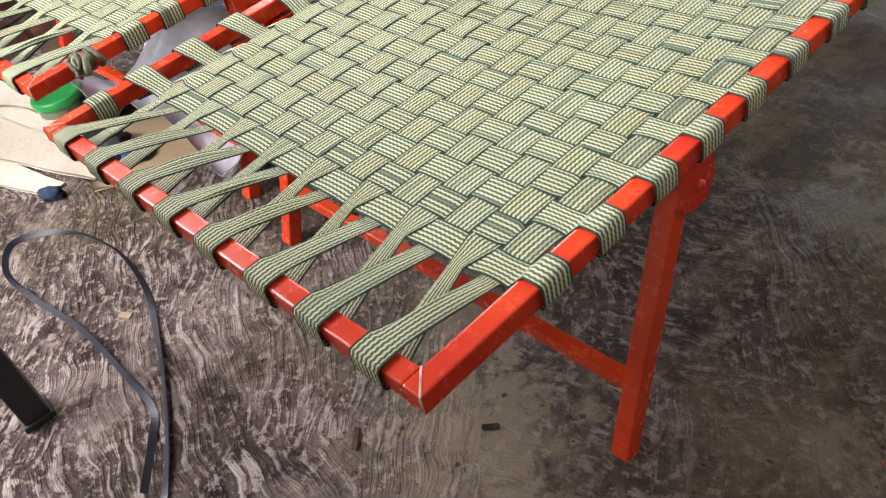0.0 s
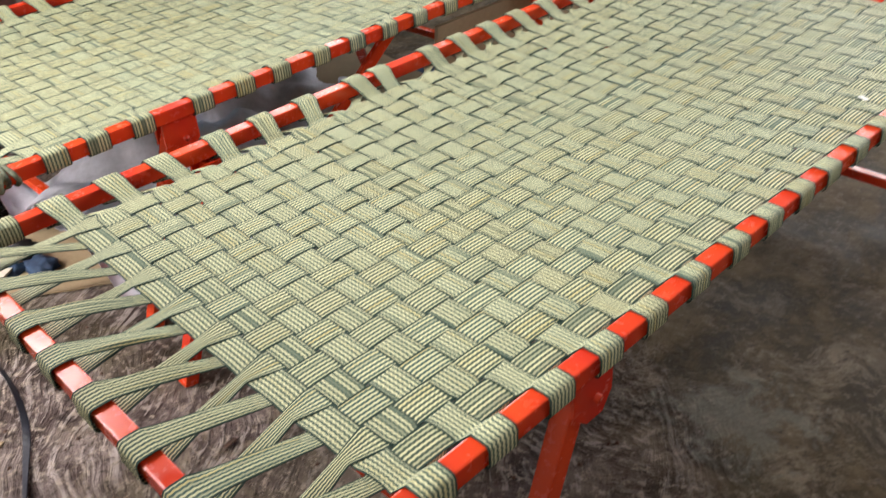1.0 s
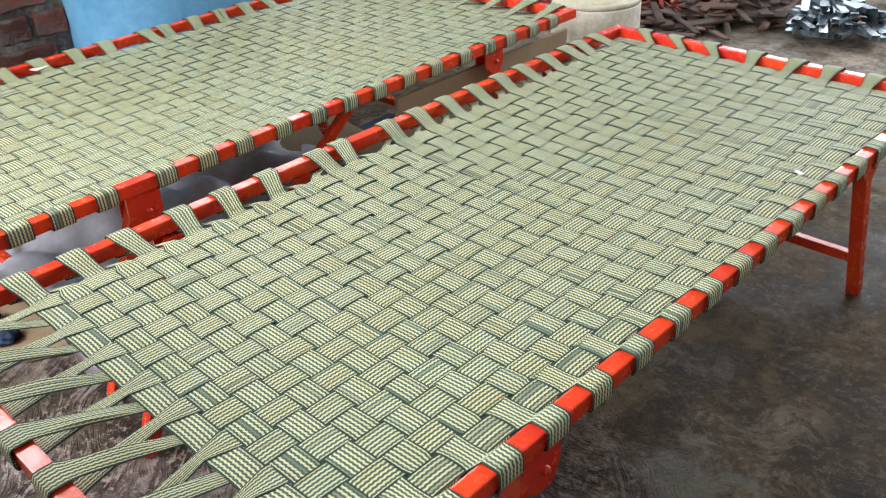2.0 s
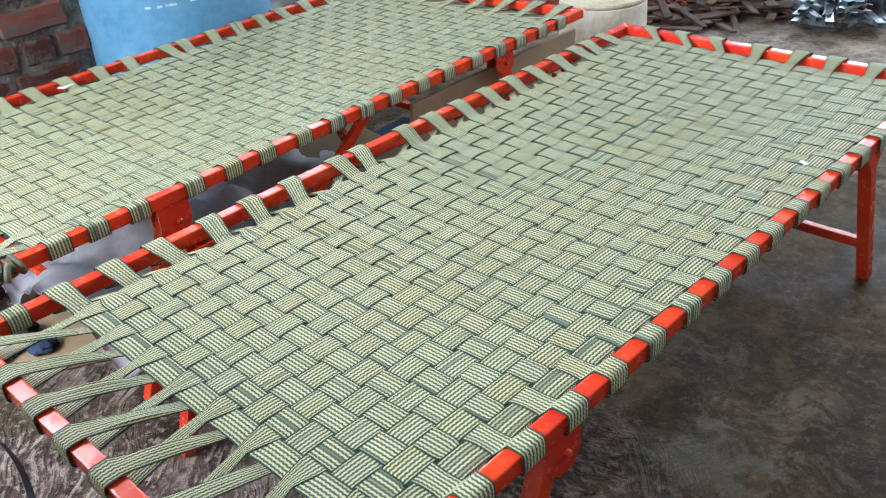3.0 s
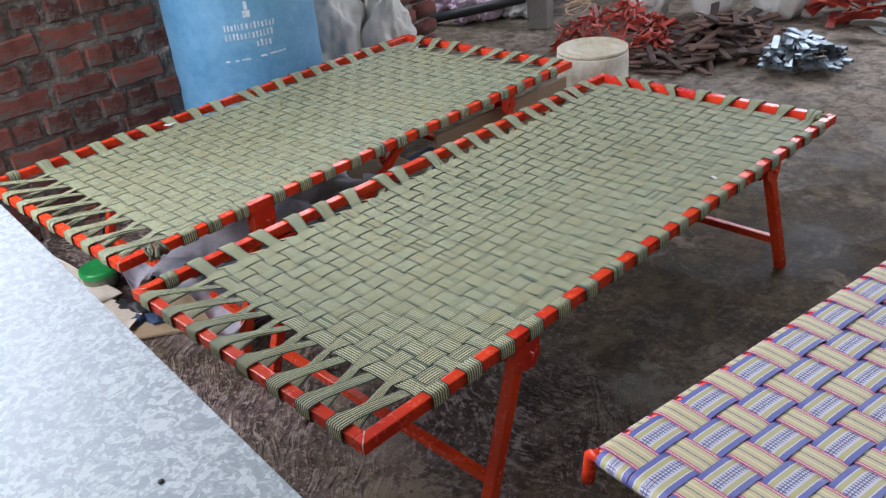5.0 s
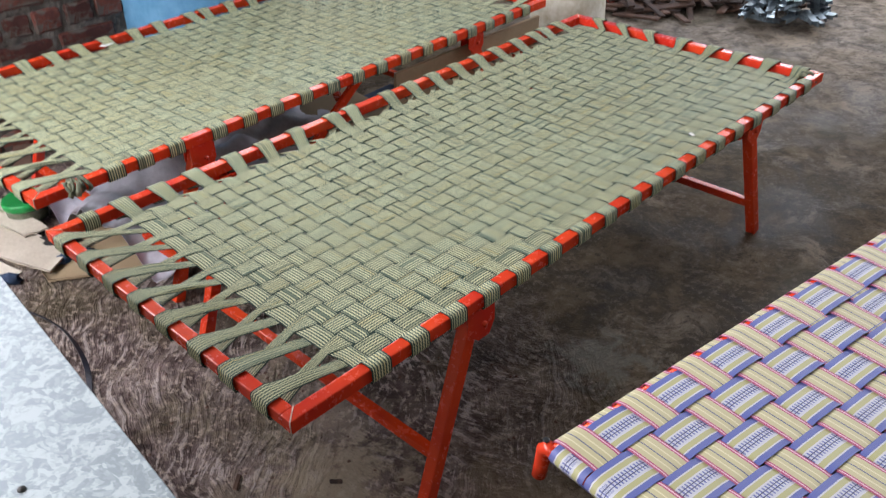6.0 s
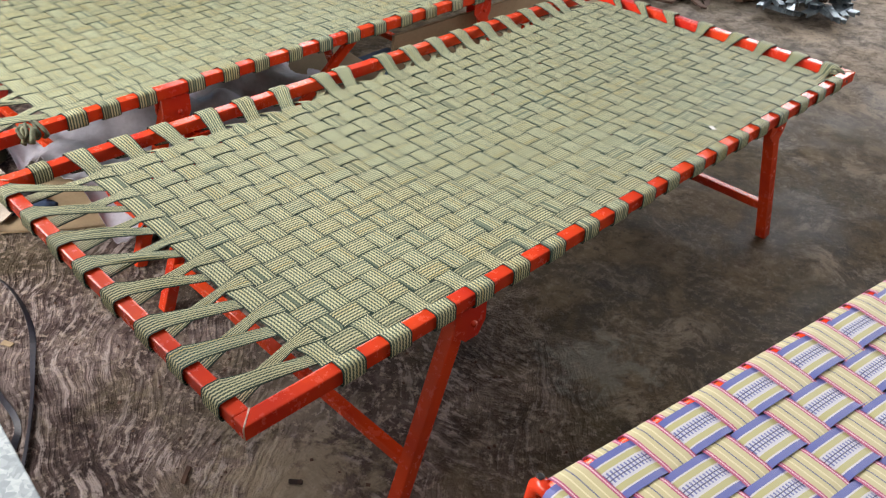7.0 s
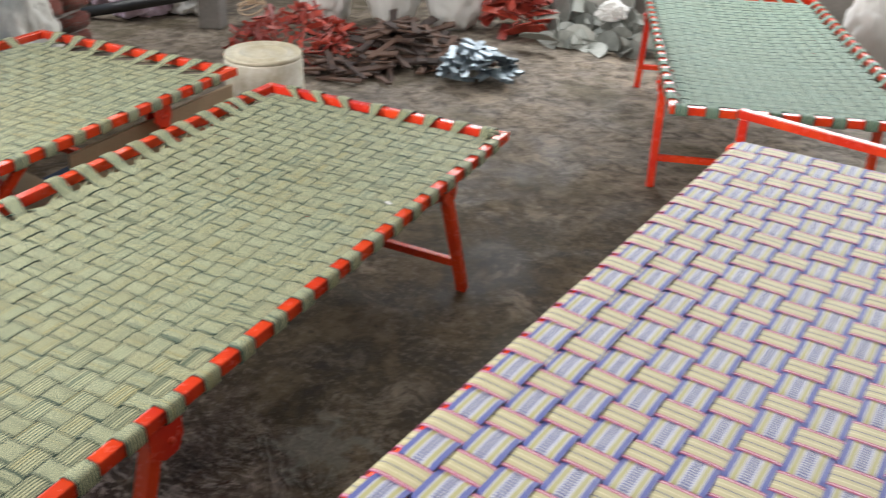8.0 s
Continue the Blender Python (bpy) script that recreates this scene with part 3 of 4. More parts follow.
        if j1 >= ny:
            break
        s0 = strand(0, mesh_y[j0], 0, x_lo, x_hi, 1 if j0 % 2 else -1)
        s1 = strand(0, mesh_y[j1], 0, x_hi, x_lo, 1 if j1 % 2 else -1)
        wr = wrap(right, 0, -TUBE / 2, 1)
        swap = left > mesh_y[j1] - 0.012
        left -= 0.4 * (left - (mesh_y[j1] if swap else mesh_y[j0]))
        wl = wrap(left, 0, -W + TUBE / 2, -1)[::1 if swap else -1]
        upper = s0 + join(s0[-1], wr[0], 4)
        lower = join(wr[-1], s1[0], 4) + s1 + join(s1[-1], wl[0], 5)
        pts = upper + wr + lower + wl + join(wl[-1], s0[0], 5)
        thin_r, thin_l = rnd.uniform(0.40, 0.65), rnd.uniform(0.35, 0.6)
        pinch = []
        for i, p in enumerate(pts):
            under = len(upper) + len(wr) <= i < len(upper) + len(wr) + len(lower)
            pinch.append(min(slack(p, 0, k), side_squeeze(-TUBE - p[0], thin_r if under else 0.84), side_squeeze(p[0] + W - TUBE, thin_l if under != swap else 0.84)))
        part("strap", ribbon("strap", pts[::-1], (0, 1, 0), py * rnd.uniform(0.945, 0.975), 0.0016, cord, 7, pinch[::-1]), c)
    # a short turn of strap round the left rail by the near corner
    y = 0.088
    ring = wrap(y, 0, -W + TUBE / 2, -1) + [(-W + TUBE + 0.004, y, zc - 0.012), (-W + TUBE + 0.006, y, zc), (-W + TUBE + 0.004, y, zc + 0.012)]
    part("strap", ribbon("strap", ring[::-1], (0, 1, 0), 0.036, 0.0016, cord, 7), c)
    if knot:
        kx, ky, size = knot
        turns = []
        for k in range(9):
            r = size * rnd.uniform(0.9, 1.25)
            tx, ty, off = rnd.uniform(-0.5, 0.5), rnd.uniform(-0.5, 0.5), rnd.uniform(-0.02, 0.02)
            turns.append([(kx + r * math.cos(a) + 0.006 * math.sin(3 * a + k), ky + off + r * (tx * math.cos(a) + ty * math.sin(a)), zc + 0.75 * r * math.sin(a)) for a in [2 * math.pi * q / 20 for q in range(20)]])
        kn = part("knot", tube("knot", turns[0], 0.0045, KNOT, 7, True), c, "knotted end of the corded strap")
        for t in turns[1:]:
            part("turn", tube("turn", t, rnd.uniform(0.003, 0.005), rnd.choice((KNOT, KNOT_DARK)), 7, True), kn)
        tail = [(kx + size * (0.8 + 0.35 * q), ky - 0.004 * q, zc + 0.012 - 0.001 * q * q) for q in range(5)]
        part("tail", tube("tail", tail, 0.006, KNOT_DARK, 7), kn)
    return c


W_A, L_A, H_A = 0.838, 1.83, 0.443
jit = random.Random(4)
near_x = [-0.076, -0.169, -0.263, -0.369, -0.468, -0.563, -0.668, -0.772]
far_x = [-0.060, -0.147, -0.242, -0.326, -0.430, -0.550, -0.650, -0.742]
side_y = [0.186 + 0.0905 * k + jit.uniform(-0.006, 0.006) for k in range(18)]
left_y = [0.159, 0.251, 0.337, 0.458, 0.550, 0.652, 0.758, 0.832, 0.958, 1.040, 1.130, 1.223, 1.317, 1.392, 1.492, 1.570, 1.632, 1.690]
side_yb = [0.199, 0.276, 0.363, 0.488, 0.583, 0.671, 0.774, 0.871, 0.965, 1.058, 1.157, 1.253, 1.361, 1.458, 1.545, 1.645, 1.735]
left_yb = [0.190, 0.268, 0.367, 0.460, 0.543, 0.640, 0.750, 0.845, 0.960, 1.030, 1.140, 1.232, 1.320, 1.395, 1.500, 1.600, 1.700]
mesh_x = [-0.060 - 0.0456 * k for k in range(16)]
mesh_y = [0.172 + 0.0452 * k for k in range(36)]
LEGS = [(0.428, 0.282, 0.024), (1.50, 1.65, 0.042)]
cot("cot", W_A, L_A, H_A, "red square-tube cot with olive striped corded straps woven across", CORD, LEGS,
    list(zip(near_x, far_x)), list(zip(side_y, left_y)), mesh_x, mesh_y, 1, Matrix.Identity(4), 0.018, (-0.035, 1.80, 0.015))
W_B = 0.90
mesh_xb = [-0.064 - 0.0491 * k for k in range(16)]
cot_b = cot("cot", W_B, 1.85, H_A, "red square-tube cot with pale green straps beside a brick wall", CORD, LEGS,
    [(x * 1.07, f * 1.07) for x, f in zip(near_x, far_x)], list(zip(side_yb, left_yb)), mesh_xb, [0.183 + 0.0464 * k for k in range(34)], 2, pose(-0.985, 0.04, 0, 0, 0, 1.0), 0.012, (-0.012, 0.105, 0.019))
part("stay", bar_between("stay", (-0.035, 1.00, H_A - 0.03), (-0.16, 0.66, 0.012), 0.022, 0.022, RED), cot_b)
part("stay", bar_between("stay", (-0.035, 0.90, H_A - 0.03), (-0.30, 1.15, 0.16), 0.020, 0.020, RED), cot_b)
W_D, L_D = 0.80, 1.72
cot("cot", W_D, L_D, H_A, "red square-tube cot with a teal green woven seat", CORD_TEAL, [(0.45, 0.37, 0.02), (1.45, 1.56, 0.02)],
    list(zip([-0.1 - 0.095 * k for k in range(8)], [-0.1 - 0.095 * k for k in range(8)])), [(0.12 + 0.0885 * k, 0.12 + 0.0885 * k) for k in range(18)],
    [-0.075 - 0.044 * k for k in range(16)], [0.09 + 0.0442 * k for k in range(36)], 3, pose(0.347 + W_D * 0.951, 2.298 + W_D * 0.309, 0, 0, 0, 18), 0.03)


def tape_cot():
    """A round-tube cot covered edge to edge with two kinds of broad plastic tape."""
    c = thing("cot", "round-tube cot covered with blue and cream striped plastic tape", "cot", None, "woven cots")
    nl, fl, fr, nr = (Vector(p) for p in ((0.366, 0.172, 0), (0.618, 1.905, 0), (1.425, 1.84, 0), (1.175, 0.077, 0)))
    H, r = 0.515, 0.0125
    for name, a, b in (("side_rail", nl, fl), ("side_rail", nr, fr), ("end_rail", nl, nr), ("end_rail", fl, fr)):
        part(name, tube(name, [a + Vector((0, 0, H - r)), (a + b) / 2 + Vector((0, 0, H - r)), b + Vector((0, 0, H - r))], r, RED, 12), c)
    for p, q in ((nl, nr), (nr, nl), (fl, fr), (fr, fl)):
        out = (p - q).normalized()
        stub = [p + Vector((0, 0, H - r)), p + out * 0.014 + Vector((0, 0, H - r)), p + out * 0.022 + Vector((0, 0, H - 0.02)), p + out * 0.026 + Vector((0, 0, H - 0.05)), p + out * 0.030 + Vector((0, 0, H - 0.075))]
        part("corner_hook", tube("corner_hook", stub, r * 0.86, RED, 12), c)
        # black disc in place of the shaded inside of the open tube end
        part("hole", lathe("hole", [(0.0052, 0.0), (0.0052, 0.0006), (0.003, 0.0008)], BLACK, 12), c, "", Matrix.Translation(p + out * 0.019 + Vector((0, 0, H - 0.0015))))
        inner = p.lerp((nl + fl + fr + nr) / 4, 0.2)
        part("leg", tube("leg", [inner + Vector((0, 0, 0)), inner + Vector((0, 0, H - 0.04))], r, RED, 12), c)
    nu, nv = 13, 30

    def at(u, v, z):
        p = (nl * (1 - u) + nr * u) * (1 - v) + (fl * (1 - u) + fr * u) * v
        s = 0.02 * math.sin(math.pi * min(max(u, 0), 1)) * math.sin(math.pi * min(max(v, 0), 1))
        return (p.x, p.y, H + 0.003 - s + z)

    def hump(s):
        return math.tanh(4.0 * math.sin(s)) / math.tanh(4.0)

    lu, lv = (nr - nl).length, (fl - nl).length
    ex, ey = (nr - nl).normalized(), (fl - nl).normalized()
    rnd = random.Random(8)
    for i in range(nu):
        u = (i + 0.5) / nu
        pts = []
        n = nv * 8
        for k in range(n + 1):
            v = k / n
            pts.append(at(u, v, 0.0014 * (1 if i % 2 else -1) * hump(math.pi * v * nv)))
        for end in ((1, 1), (0, -1)):
            for o, dz in ((0.010, -0.003), (0.0155, -0.012), (0.010, -0.024), (-0.01, -0.028)):
                p = at(u, end[0], 0)
                pts.append((p[0] + ey.x * o * end[1], p[1] + ey.y * o * end[1], p[2] + dz))
            if end[0] == 1:
                pts += [tuple(Vector(at(u, v, -0.030))) for v in (0.9, 0.5, 0.1)]
        wlast = pts[-4:][::-1]
        pts = pts[:-4] + wlast
        part("long_tape", ribbon("long_tape", pts, tuple(ex), lu / nu * rnd.uniform(0.95, 0.98), 0.0010, TAPE_LONG), c, "blue, yellow and white checked tape")
    for j in range(nv):
        v = (j + 0.5) / nv
        pts = []
        n = nu * 8
        for k in range(n + 1):
            u = 1 - k / n
            pts.append(at(u, v, 0.0014 * (-1 if j % 2 else 1) * hump(math.pi * u * nu)))
        ring = []
        for o, dz in ((0.010, -0.003), (0.0155, -0.012), (0.010, -0.024), (-0.01, -0.028)):
            ring.append((o, dz))
        p = at(0, v, 0)
        pts += [(p[0] - ex.x * o, p[1] - ex.y * o, p[2] + dz) for o, dz in ring]
        pts += [at(u, v, -0.031) for u in (0.1, 0.5, 0.9)]
        p = at(1, v, 0)
        pts += [(p[0] + ex.x * o, p[1] + ex.y * o, p[2] + dz) for o, dz in ring[::-1]]
        part("cross_tape", ribbon("cross_tape", pts, tuple(ey), lv / nv * rnd.uniform(0.79, 0.86), 0.0010, TAPE_CROSS), c, "cream tape with pink edges")
    return c


tape_cot()


def trestle():
    """A bare red stand behind the taped cot."""
    s = thing("steel_stand", "bare red square-tube stand on two uprights", "stand")
    a, b = Vector((0.565, 2.215, 0.49)), Vector((1.5, 1.975, 0.49))
    part("rail", bar_between("rail", a, b, TUBE, TUBE, RED), s)
    for f in (0.02, 0.98):
        p = a.lerp(b, f)
        part("upright", bar_between("upright", (p.x, p.y, 0), (p.x, p.y, 0.477), TUBE, TUBE, RED, 0.003, (1, 0, 0)), s)


trestle()


def work_table():
    """A table topped with bare zinc-coated sheet, on dark steel legs."""
    t = thing("work_table", "work table with a spangled galvanised sheet top and dark steel legs", "table", pose(0.294, -0.300, 0, 0, 0, 175.3))
    # local x runs along the edge towards -x of the place, local y away from the cots
    part("tabletop", box("tabletop", 1.5, 0.9, 0.004, GALV, 0.0012, (0.5, 0.45, 0.762)), t)
    part("edge_fold", box("edge_fold", 1.5, 0.003, 0.03, GALV, 0.001, (0.5, 0.0015, 0.744)), t)
    for x in (-0.2, 1.14):
        for y in (0.05, 0.86):
            leg = part("leg", box("leg", 0.045, 0.045, 0.745, DARK_STEEL, 0.003, (x, y, 0.3865)), t)
            part("foot", box("foot", 0.055, 0.055, 0.014, BLACK, 0.003, (x, y, 0.007)), leg)
    for x, y in ((0.93, 0.1), (0.1, 0.1)):
        part("rivet", lathe("rivet", [(0.004, 0.764), (0.0038, 0.7655), (0.002, 0.7665)], DARK_STEEL, 12), t, "", Matrix.Translation((x, y, 0)))
    return t


work_table()


# ---------------------------------------------------------------- wall side
def brick_wall():
    """The old brick wall: mortar bed with single bricks standing proud of it."""
    bm = box_bm(0.23, 4.0, 1.42, at=(-0.01, 0, 0))
    # the joints bulge and smear over the bricks
    ny_, nz_ = 150, 56
    grid = [[bm.verts.new((0, 0, 0)) for q in range(nz_ + 1)] for p in range(ny_ + 1)]
    for p in range(ny_ + 1):
        for q in range(nz_ + 1):
            y, z = 0.1 + 1.9 * p / ny_, -0.71 + 1.42 * q / nz_
            bulge = 0.010 * noise.noise(Vector((y * 11, z * 11, 3))) + 0.007 * noise.noise(Vector((y * 31, z * 31, 8))) + 0.004 * noise.noise(Vector((y * 70, z * 70, 1)))
            grid[p][q].co = (0.1185 + max(-0.004, bulge - 0.002), y, z)
    for p in range(ny_):
        for q in range(nz_):
            bm.faces.new((grid[p][q], grid[p + 1][q], grid[p + 1][q + 1], grid[p][q + 1]))
    wall = part("wall_west", from_bm("wall_west", bm, MORTAR), None, "", Matrix.Translation((-2.435, -1.02, 0.71)))
    tagged(wall, "old red brick wall with thick rough mortar joints", "wall", kind="structure")
    rnd = random.Random(12)

    def shape(length, seed):
        bm = bmesh.new()
        bmesh.ops.create_cube(bm, size=1.0, matrix=Matrix.Diagonal((0.05, length, 0.079, 1)))
        bmesh.ops.bevel(bm, geom=bm.edges[:], offset=0.008, segments=1, affect="EDGES")
        bmesh.ops.subdivide_edges(bm, edges=[e for e in bm.edges if e.calc_length() > 0.04], cuts=2, use_grid_fill=True)
        for v in bm.verts:
            v.co += Vector([0.0065 * noise.noise(v.co * 28 + Vector((seed * 5.1, k * 7.7, seed))) for k in range(3)])
        return from_bm("brick", bm, BRICK)

    full, half = [shape(0.215, k) for k in range(4)], [shape(0.104, 9 + k) for k in range(4)]
    for row in range(14):
        z = 0.025 + 0.0985 * row
        step = 0.118 if row % 2 == 0 else 0.230
        y = -0.62 + (0.05 if row % 2 else 0.0)
        while y < 0.93:
            ln = 0.103 if row % 2 == 0 else 0.215
            if y + ln / 2 < 0.985:
                m = pose(-2.331 + rnd.uniform(-0.008, 0.006), y, z, rnd.uniform(-2, 2), rnd.uniform(-3, 3), rnd.uniform(-2.5, 2.5))
                part("brick", rnd.choice(half if row % 2 == 0 else full), wall, "", wall.matrix_basis.inverted() @ m)
            y += step + rnd.uniform(-0.008, 0.008)


def drum():
    d = thing("drum", "large blue plastic drum standing against the brick wall", "drum", Matrix.Translation((-2.27, 1.27, 0)))
    R = 0.315
    part("body", lathe("body", [(R * 0.93, 0.0), (R * 0.985, 0.02), (R, 0.06), (R, 0.30), (R * 1.006, 0.31), (R, 0.32), (R, 0.86), (R * 0.99, 0.92), (R * 0.85, 0.95)], DRUM, 64), d)
    part("lid", lathe("lid", [(R * 0.86, 0.948), (R * 0.82, 0.965), (R * 0.78, 0.97)], DRUM, 48), d)
    # printed bars and a small emblem on the side that faces the room
    rnd = random.Random(3)

    def patch(a0, a1, z0, z1):
        v, f = [], []
        n = 4
        for k in range(n + 1):
            a = a0 + (a1 - a0) * k / n
            for z in (z0, z1):
                for rr in (R + 0.0005, R + 0.0014):
                    v.append((rr * math.cos(a), rr * math.sin(a), z))
        for k in range(n):
            i = 4 * k
            f += [(i + 1, i + 5, i + 7, i + 3), (i + 2, i + 3, i + 7, i + 6), (i, i + 4, i + 5, i + 1)]
        return mesh("print", v, f, PRINT)

    face = math.atan2(-0.643 - 1.29, 0.97 + 2.245) + 0.10
    for z, half, h in ((0.640, 0.30, 0.026), (0.604, 0.31, 0.026), (0.568, 0.10, 0.026)):
        a = -half
        while a < half:
            w = rnd.uniform(0.022, 0.045)
            part("printed_bar", patch(face + a + (0.16 if half < 0.2 else 0), face + a + w * 0.7 + (0.16 if half < 0.2 else 0), z, z + h * rnd.uniform(0.75, 1)), d)
            a += w + 0.012
    for z, a0, a1 in ((0.52, -0.36, -0.30), (0.52, -0.24, -0.19), (0.522, -0.16, -0.05), (0.526, 0.08, 0.16), (0.528, 0.2, 0.42)):
        part("printed_bar", patch(face + a0, face + a1, z, z + 0.007), d)
    part("emblem", patch(face - 0.045, face + 0.045, 0.685, 0.71), d)
    part("emblem", patch(face - 0.02, face + 0.025, 0.712, 0.745), d)


def sack(name, label, mat, m, sx, sy, sz, seed, rough=0.3, freq=2.2, group="", crease=0.2):
    s = part(name, rock(name, sx, sy, sz, mat, seed, rough, freq, 5, crease), None, "", m)
    tagged(s, label, "sack", group)
    return s


brick_wall()
drum()
sack("sack", "crumpled white woven plastic sack beside the drum", SACK_GREY, pose(-2.50, 1.86, 0.0, 0, 0, 10), 0.17, 0.22, 0.37, 3, 0.30, 1.3, "", 0.20)
sack("sack", "crumpled pale plastic sack in front of a brick pier", SACK_GREY, pose(-2.38, 2.14, 0.0, 0, 0, 60), 0.16, 0.16, 0.29, 7, 0.30, 1.3, "", 0.20)


def pier(name, label, m, sx, sy, h, mat, brick=False):
    p = part(name, box(name, sx, sy, h, mat, 0.012, (0, 0, h / 2)), None, "", m)
    tagged(p, label, "pier", kind="structure")
    return p



def brick_pier():
    p = pier("brick_pier", "rough broken brick pier beside an opening", pose(-2.92, 2.62, 0, 0, 0, 8), 0.34, 0.34, 3.2, MORTAR)
    rnd = random.Random(31)
    shapes = []
    for k in range(3):
        bm = bmesh.new()
        bmesh.ops.create_cube(bm, size=1.0, matrix=Matrix.Diagonal((0.19, 0.19, 0.08, 1)))
        bmesh.ops.bevel(bm, geom=bm.edges[:], offset=0.014, segments=2, affect="EDGES")
        for v in bm.verts:
            v.co += Vector([0.014 * noise.noise(v.co * 16 + Vector((k * 5.1, i * 7.7, k))) for i in range(3)])
        shapes.append(from_bm("brick", bm, BRICK, True))
    for row in range(9):
        for x in (-0.09, 0.11):
            for y in (-0.1, 0.1):
                part("brick", rnd.choice(shapes), p, "", pose(x + rnd.uniform(-0.015, 0.015), y + rnd.uniform(-0.015, 0.015), 0.06 + 0.1 * row, rnd.uniform(-4, 4), rnd.uniform(-4, 4), rnd.uniform(-8, 8)))


brick_pier()
pier("concrete_post", "weathered grey concrete post", pose(-2.53, 3.52, 0, 0, 0, 20), 0.13, 0.13, 3.2, PLASTER)
pipe = part("pipe", tube("pipe", [(-3.26, 3.25, 0.034), (-3.03, 3.31, 0.085), (-2.80, 3.37, 0.14), (-2.58, 3.43, 0.195)], 0.032, BLACK, 14))
tagged(pipe, "thick black plastic pipe leaning on the concrete post", "pipe")
for k, (x, y, sx, sz, mat, lab) in enumerate(((-3.06, 3.50, 0.15, 0.10, SACK_PINK, "pink plastic bag lying outside"), (-2.82, 3.72, 0.15, 0.13, SACK, "white sack lying outside"), (-3.40, 3.62, 0.2, 0.13, SACK_PINK, "pink and white bag lying outside"), (-3.1, 4.0, 0.2, 0.16, SACK, "white sack lying outside"))):
    sack("sack", lab, mat, pose(x, y, 0, 0, 0, 30 * k), sx, sx, sz, 20 + k, 0.4, 2.2, "", 0.22)


# ---------------------------------------------------------------- far side
def bucket():
    b = thing("bucket", "upturned stained white plastic bucket with concentric rings on top", "bucket", Matrix.Translation((-1.24, 2.315, 0)))
    R = 0.152
    part("body", lathe("body", [(R * 1.02, 0.0), (R * 1.02, 0.012), (R, 0.02), (R * 0.995, 0.335), (R * 0.98, 0.345)], BUCKET, 48), b)
    part("top", lathe("top", [(R * 0.985, 0.340), (R * 0.985, 0.356), (R * 0.95, 0.360), (R * 0.92, 0.352), (R * 0.66, 0.351), (R * 0.64, 0.358), (R * 0.58, 0.358), (R * 0.56, 0.351), (R * 0.2, 0.351), (R * 0.17, 0.356), (0.004, 0.357)], BUCKET_TOP, 48), b)


bucket()


def chip(name, length, width, thick, bend, mat):
    """A short bent strip with a fold."""
    n = 5
    v, f = [], []
    for k in range(n + 1):
        s = k / n - 0.5
        z = bend * (s * s * 4) * length
        w = width * (1 - 0.25 * abs(s))
        for dx in (-w / 2, w / 2):
            for dz in (0, thick):
                v.append((dx, s * length, z + dz + (0.25 * w if dx > 0 else 0)))
    for k in range(n):
        i = 4 * k
        f += [(i, i + 2, i + 6, i + 4), (i + 1, i + 5, i + 7, i + 3), (i, i + 4, i + 5, i + 1), (i + 2, i + 3, i + 7, i + 6)]
    f += [(0, 1, 3, 2), (4 * n, 4 * n + 2, 4 * n + 3, 4 * n + 1)]
    return mesh(name, v, f, mat)


def heap(name, label, category, piece, shapes, count, centre, rx, ry, h, seed, tilt=35, lean=0, power=1.0):
    """A heap of loose pieces that lie on one another over a low core."""
    p = thing(name, label, category, Matrix.Translation((centre[0], centre[1], 0)))
    rnd = random.Random(seed)
    for k in range(count):
        a, q = rnd.uniform(0, 2 * math.pi), math.sqrt(rnd.random())
        x, y = rx * q * math.cos(a), ry * q * math.sin(a)
        top = h * max(0.0, 1 - q) ** power
        z = top * rnd.uniform(0.55, 1.0) + 0.012
        part(piece, rnd.choice(shapes), p, "", pose(x, y, z, rnd.uniform(-tilt, tilt), rnd.uniform(-tilt, tilt), lean + rnd.uniform(-180, 180) * (1 if not lean else 0.25)))
    return p


red_shapes = [chip("scrap", random.Random(k).uniform(0.045, 0.115), random.Random(k + 9).uniform(0.010, 0.030), 0.003, random.Random(k + 5).uniform(-0.3, 0.35), PALE_RED) for k in range(8)]
heap("scrap_heap", "heap of red painted steel offcuts on the floor", "scrap heap", "offcut", red_shapes, 290, (-1.86, 3.42), 0.42, 0.34, 0.26, 5, 55, 0, 0.8)
hoop = thing("cane_coil", "coil of pale cane lying on the red offcuts", "coil", Matrix.Translation((-2.12, 3.36, 0.20)))
for k in range(5):
    part("loop", tube("loop", [(0.07 * math.cos(a) * (1 + 0.05 * k), 0.06 * math.sin(a), 0.012 * k + 0.03 * math.sin(a + k)) for a in [2 * math.pi * s / 24 for s in range(24)]], 0.004, CANE, 6, True), hoop)


def board(length, width, thick, seed):
    bm = box_bm(width, length, thick, 0.002, 1)
    for v in bm.verts:
        v.co += Vector((0.008, 0.02, 0.004)) * noise.noise(v.co * 9 + Vector((seed, seed * 2, 0)))
    return from_bm("board", bm, WOOD)


boards = [board(random.Random(k).uniform(0.08, 0.34), random.Random(k + 3).uniform(0.02, 0.07), random.Random(k + 7).uniform(0.006, 0.018), k) for k in range(10)]
heap("wood_heap", "heap of dark rough wood offcuts on the floor", "wood heap", "board", boards, 120, (-1.38, 3.64), 0.42, 0.36, 0.17, 15, 18, 0, 0.8)
heap("wood_heap", "scattered dark wood slats on the floor", "wood heap", "board", boards[:6], 26, (-1.52, 3.18), 0.26, 0.16, 0.06, 16, 8)


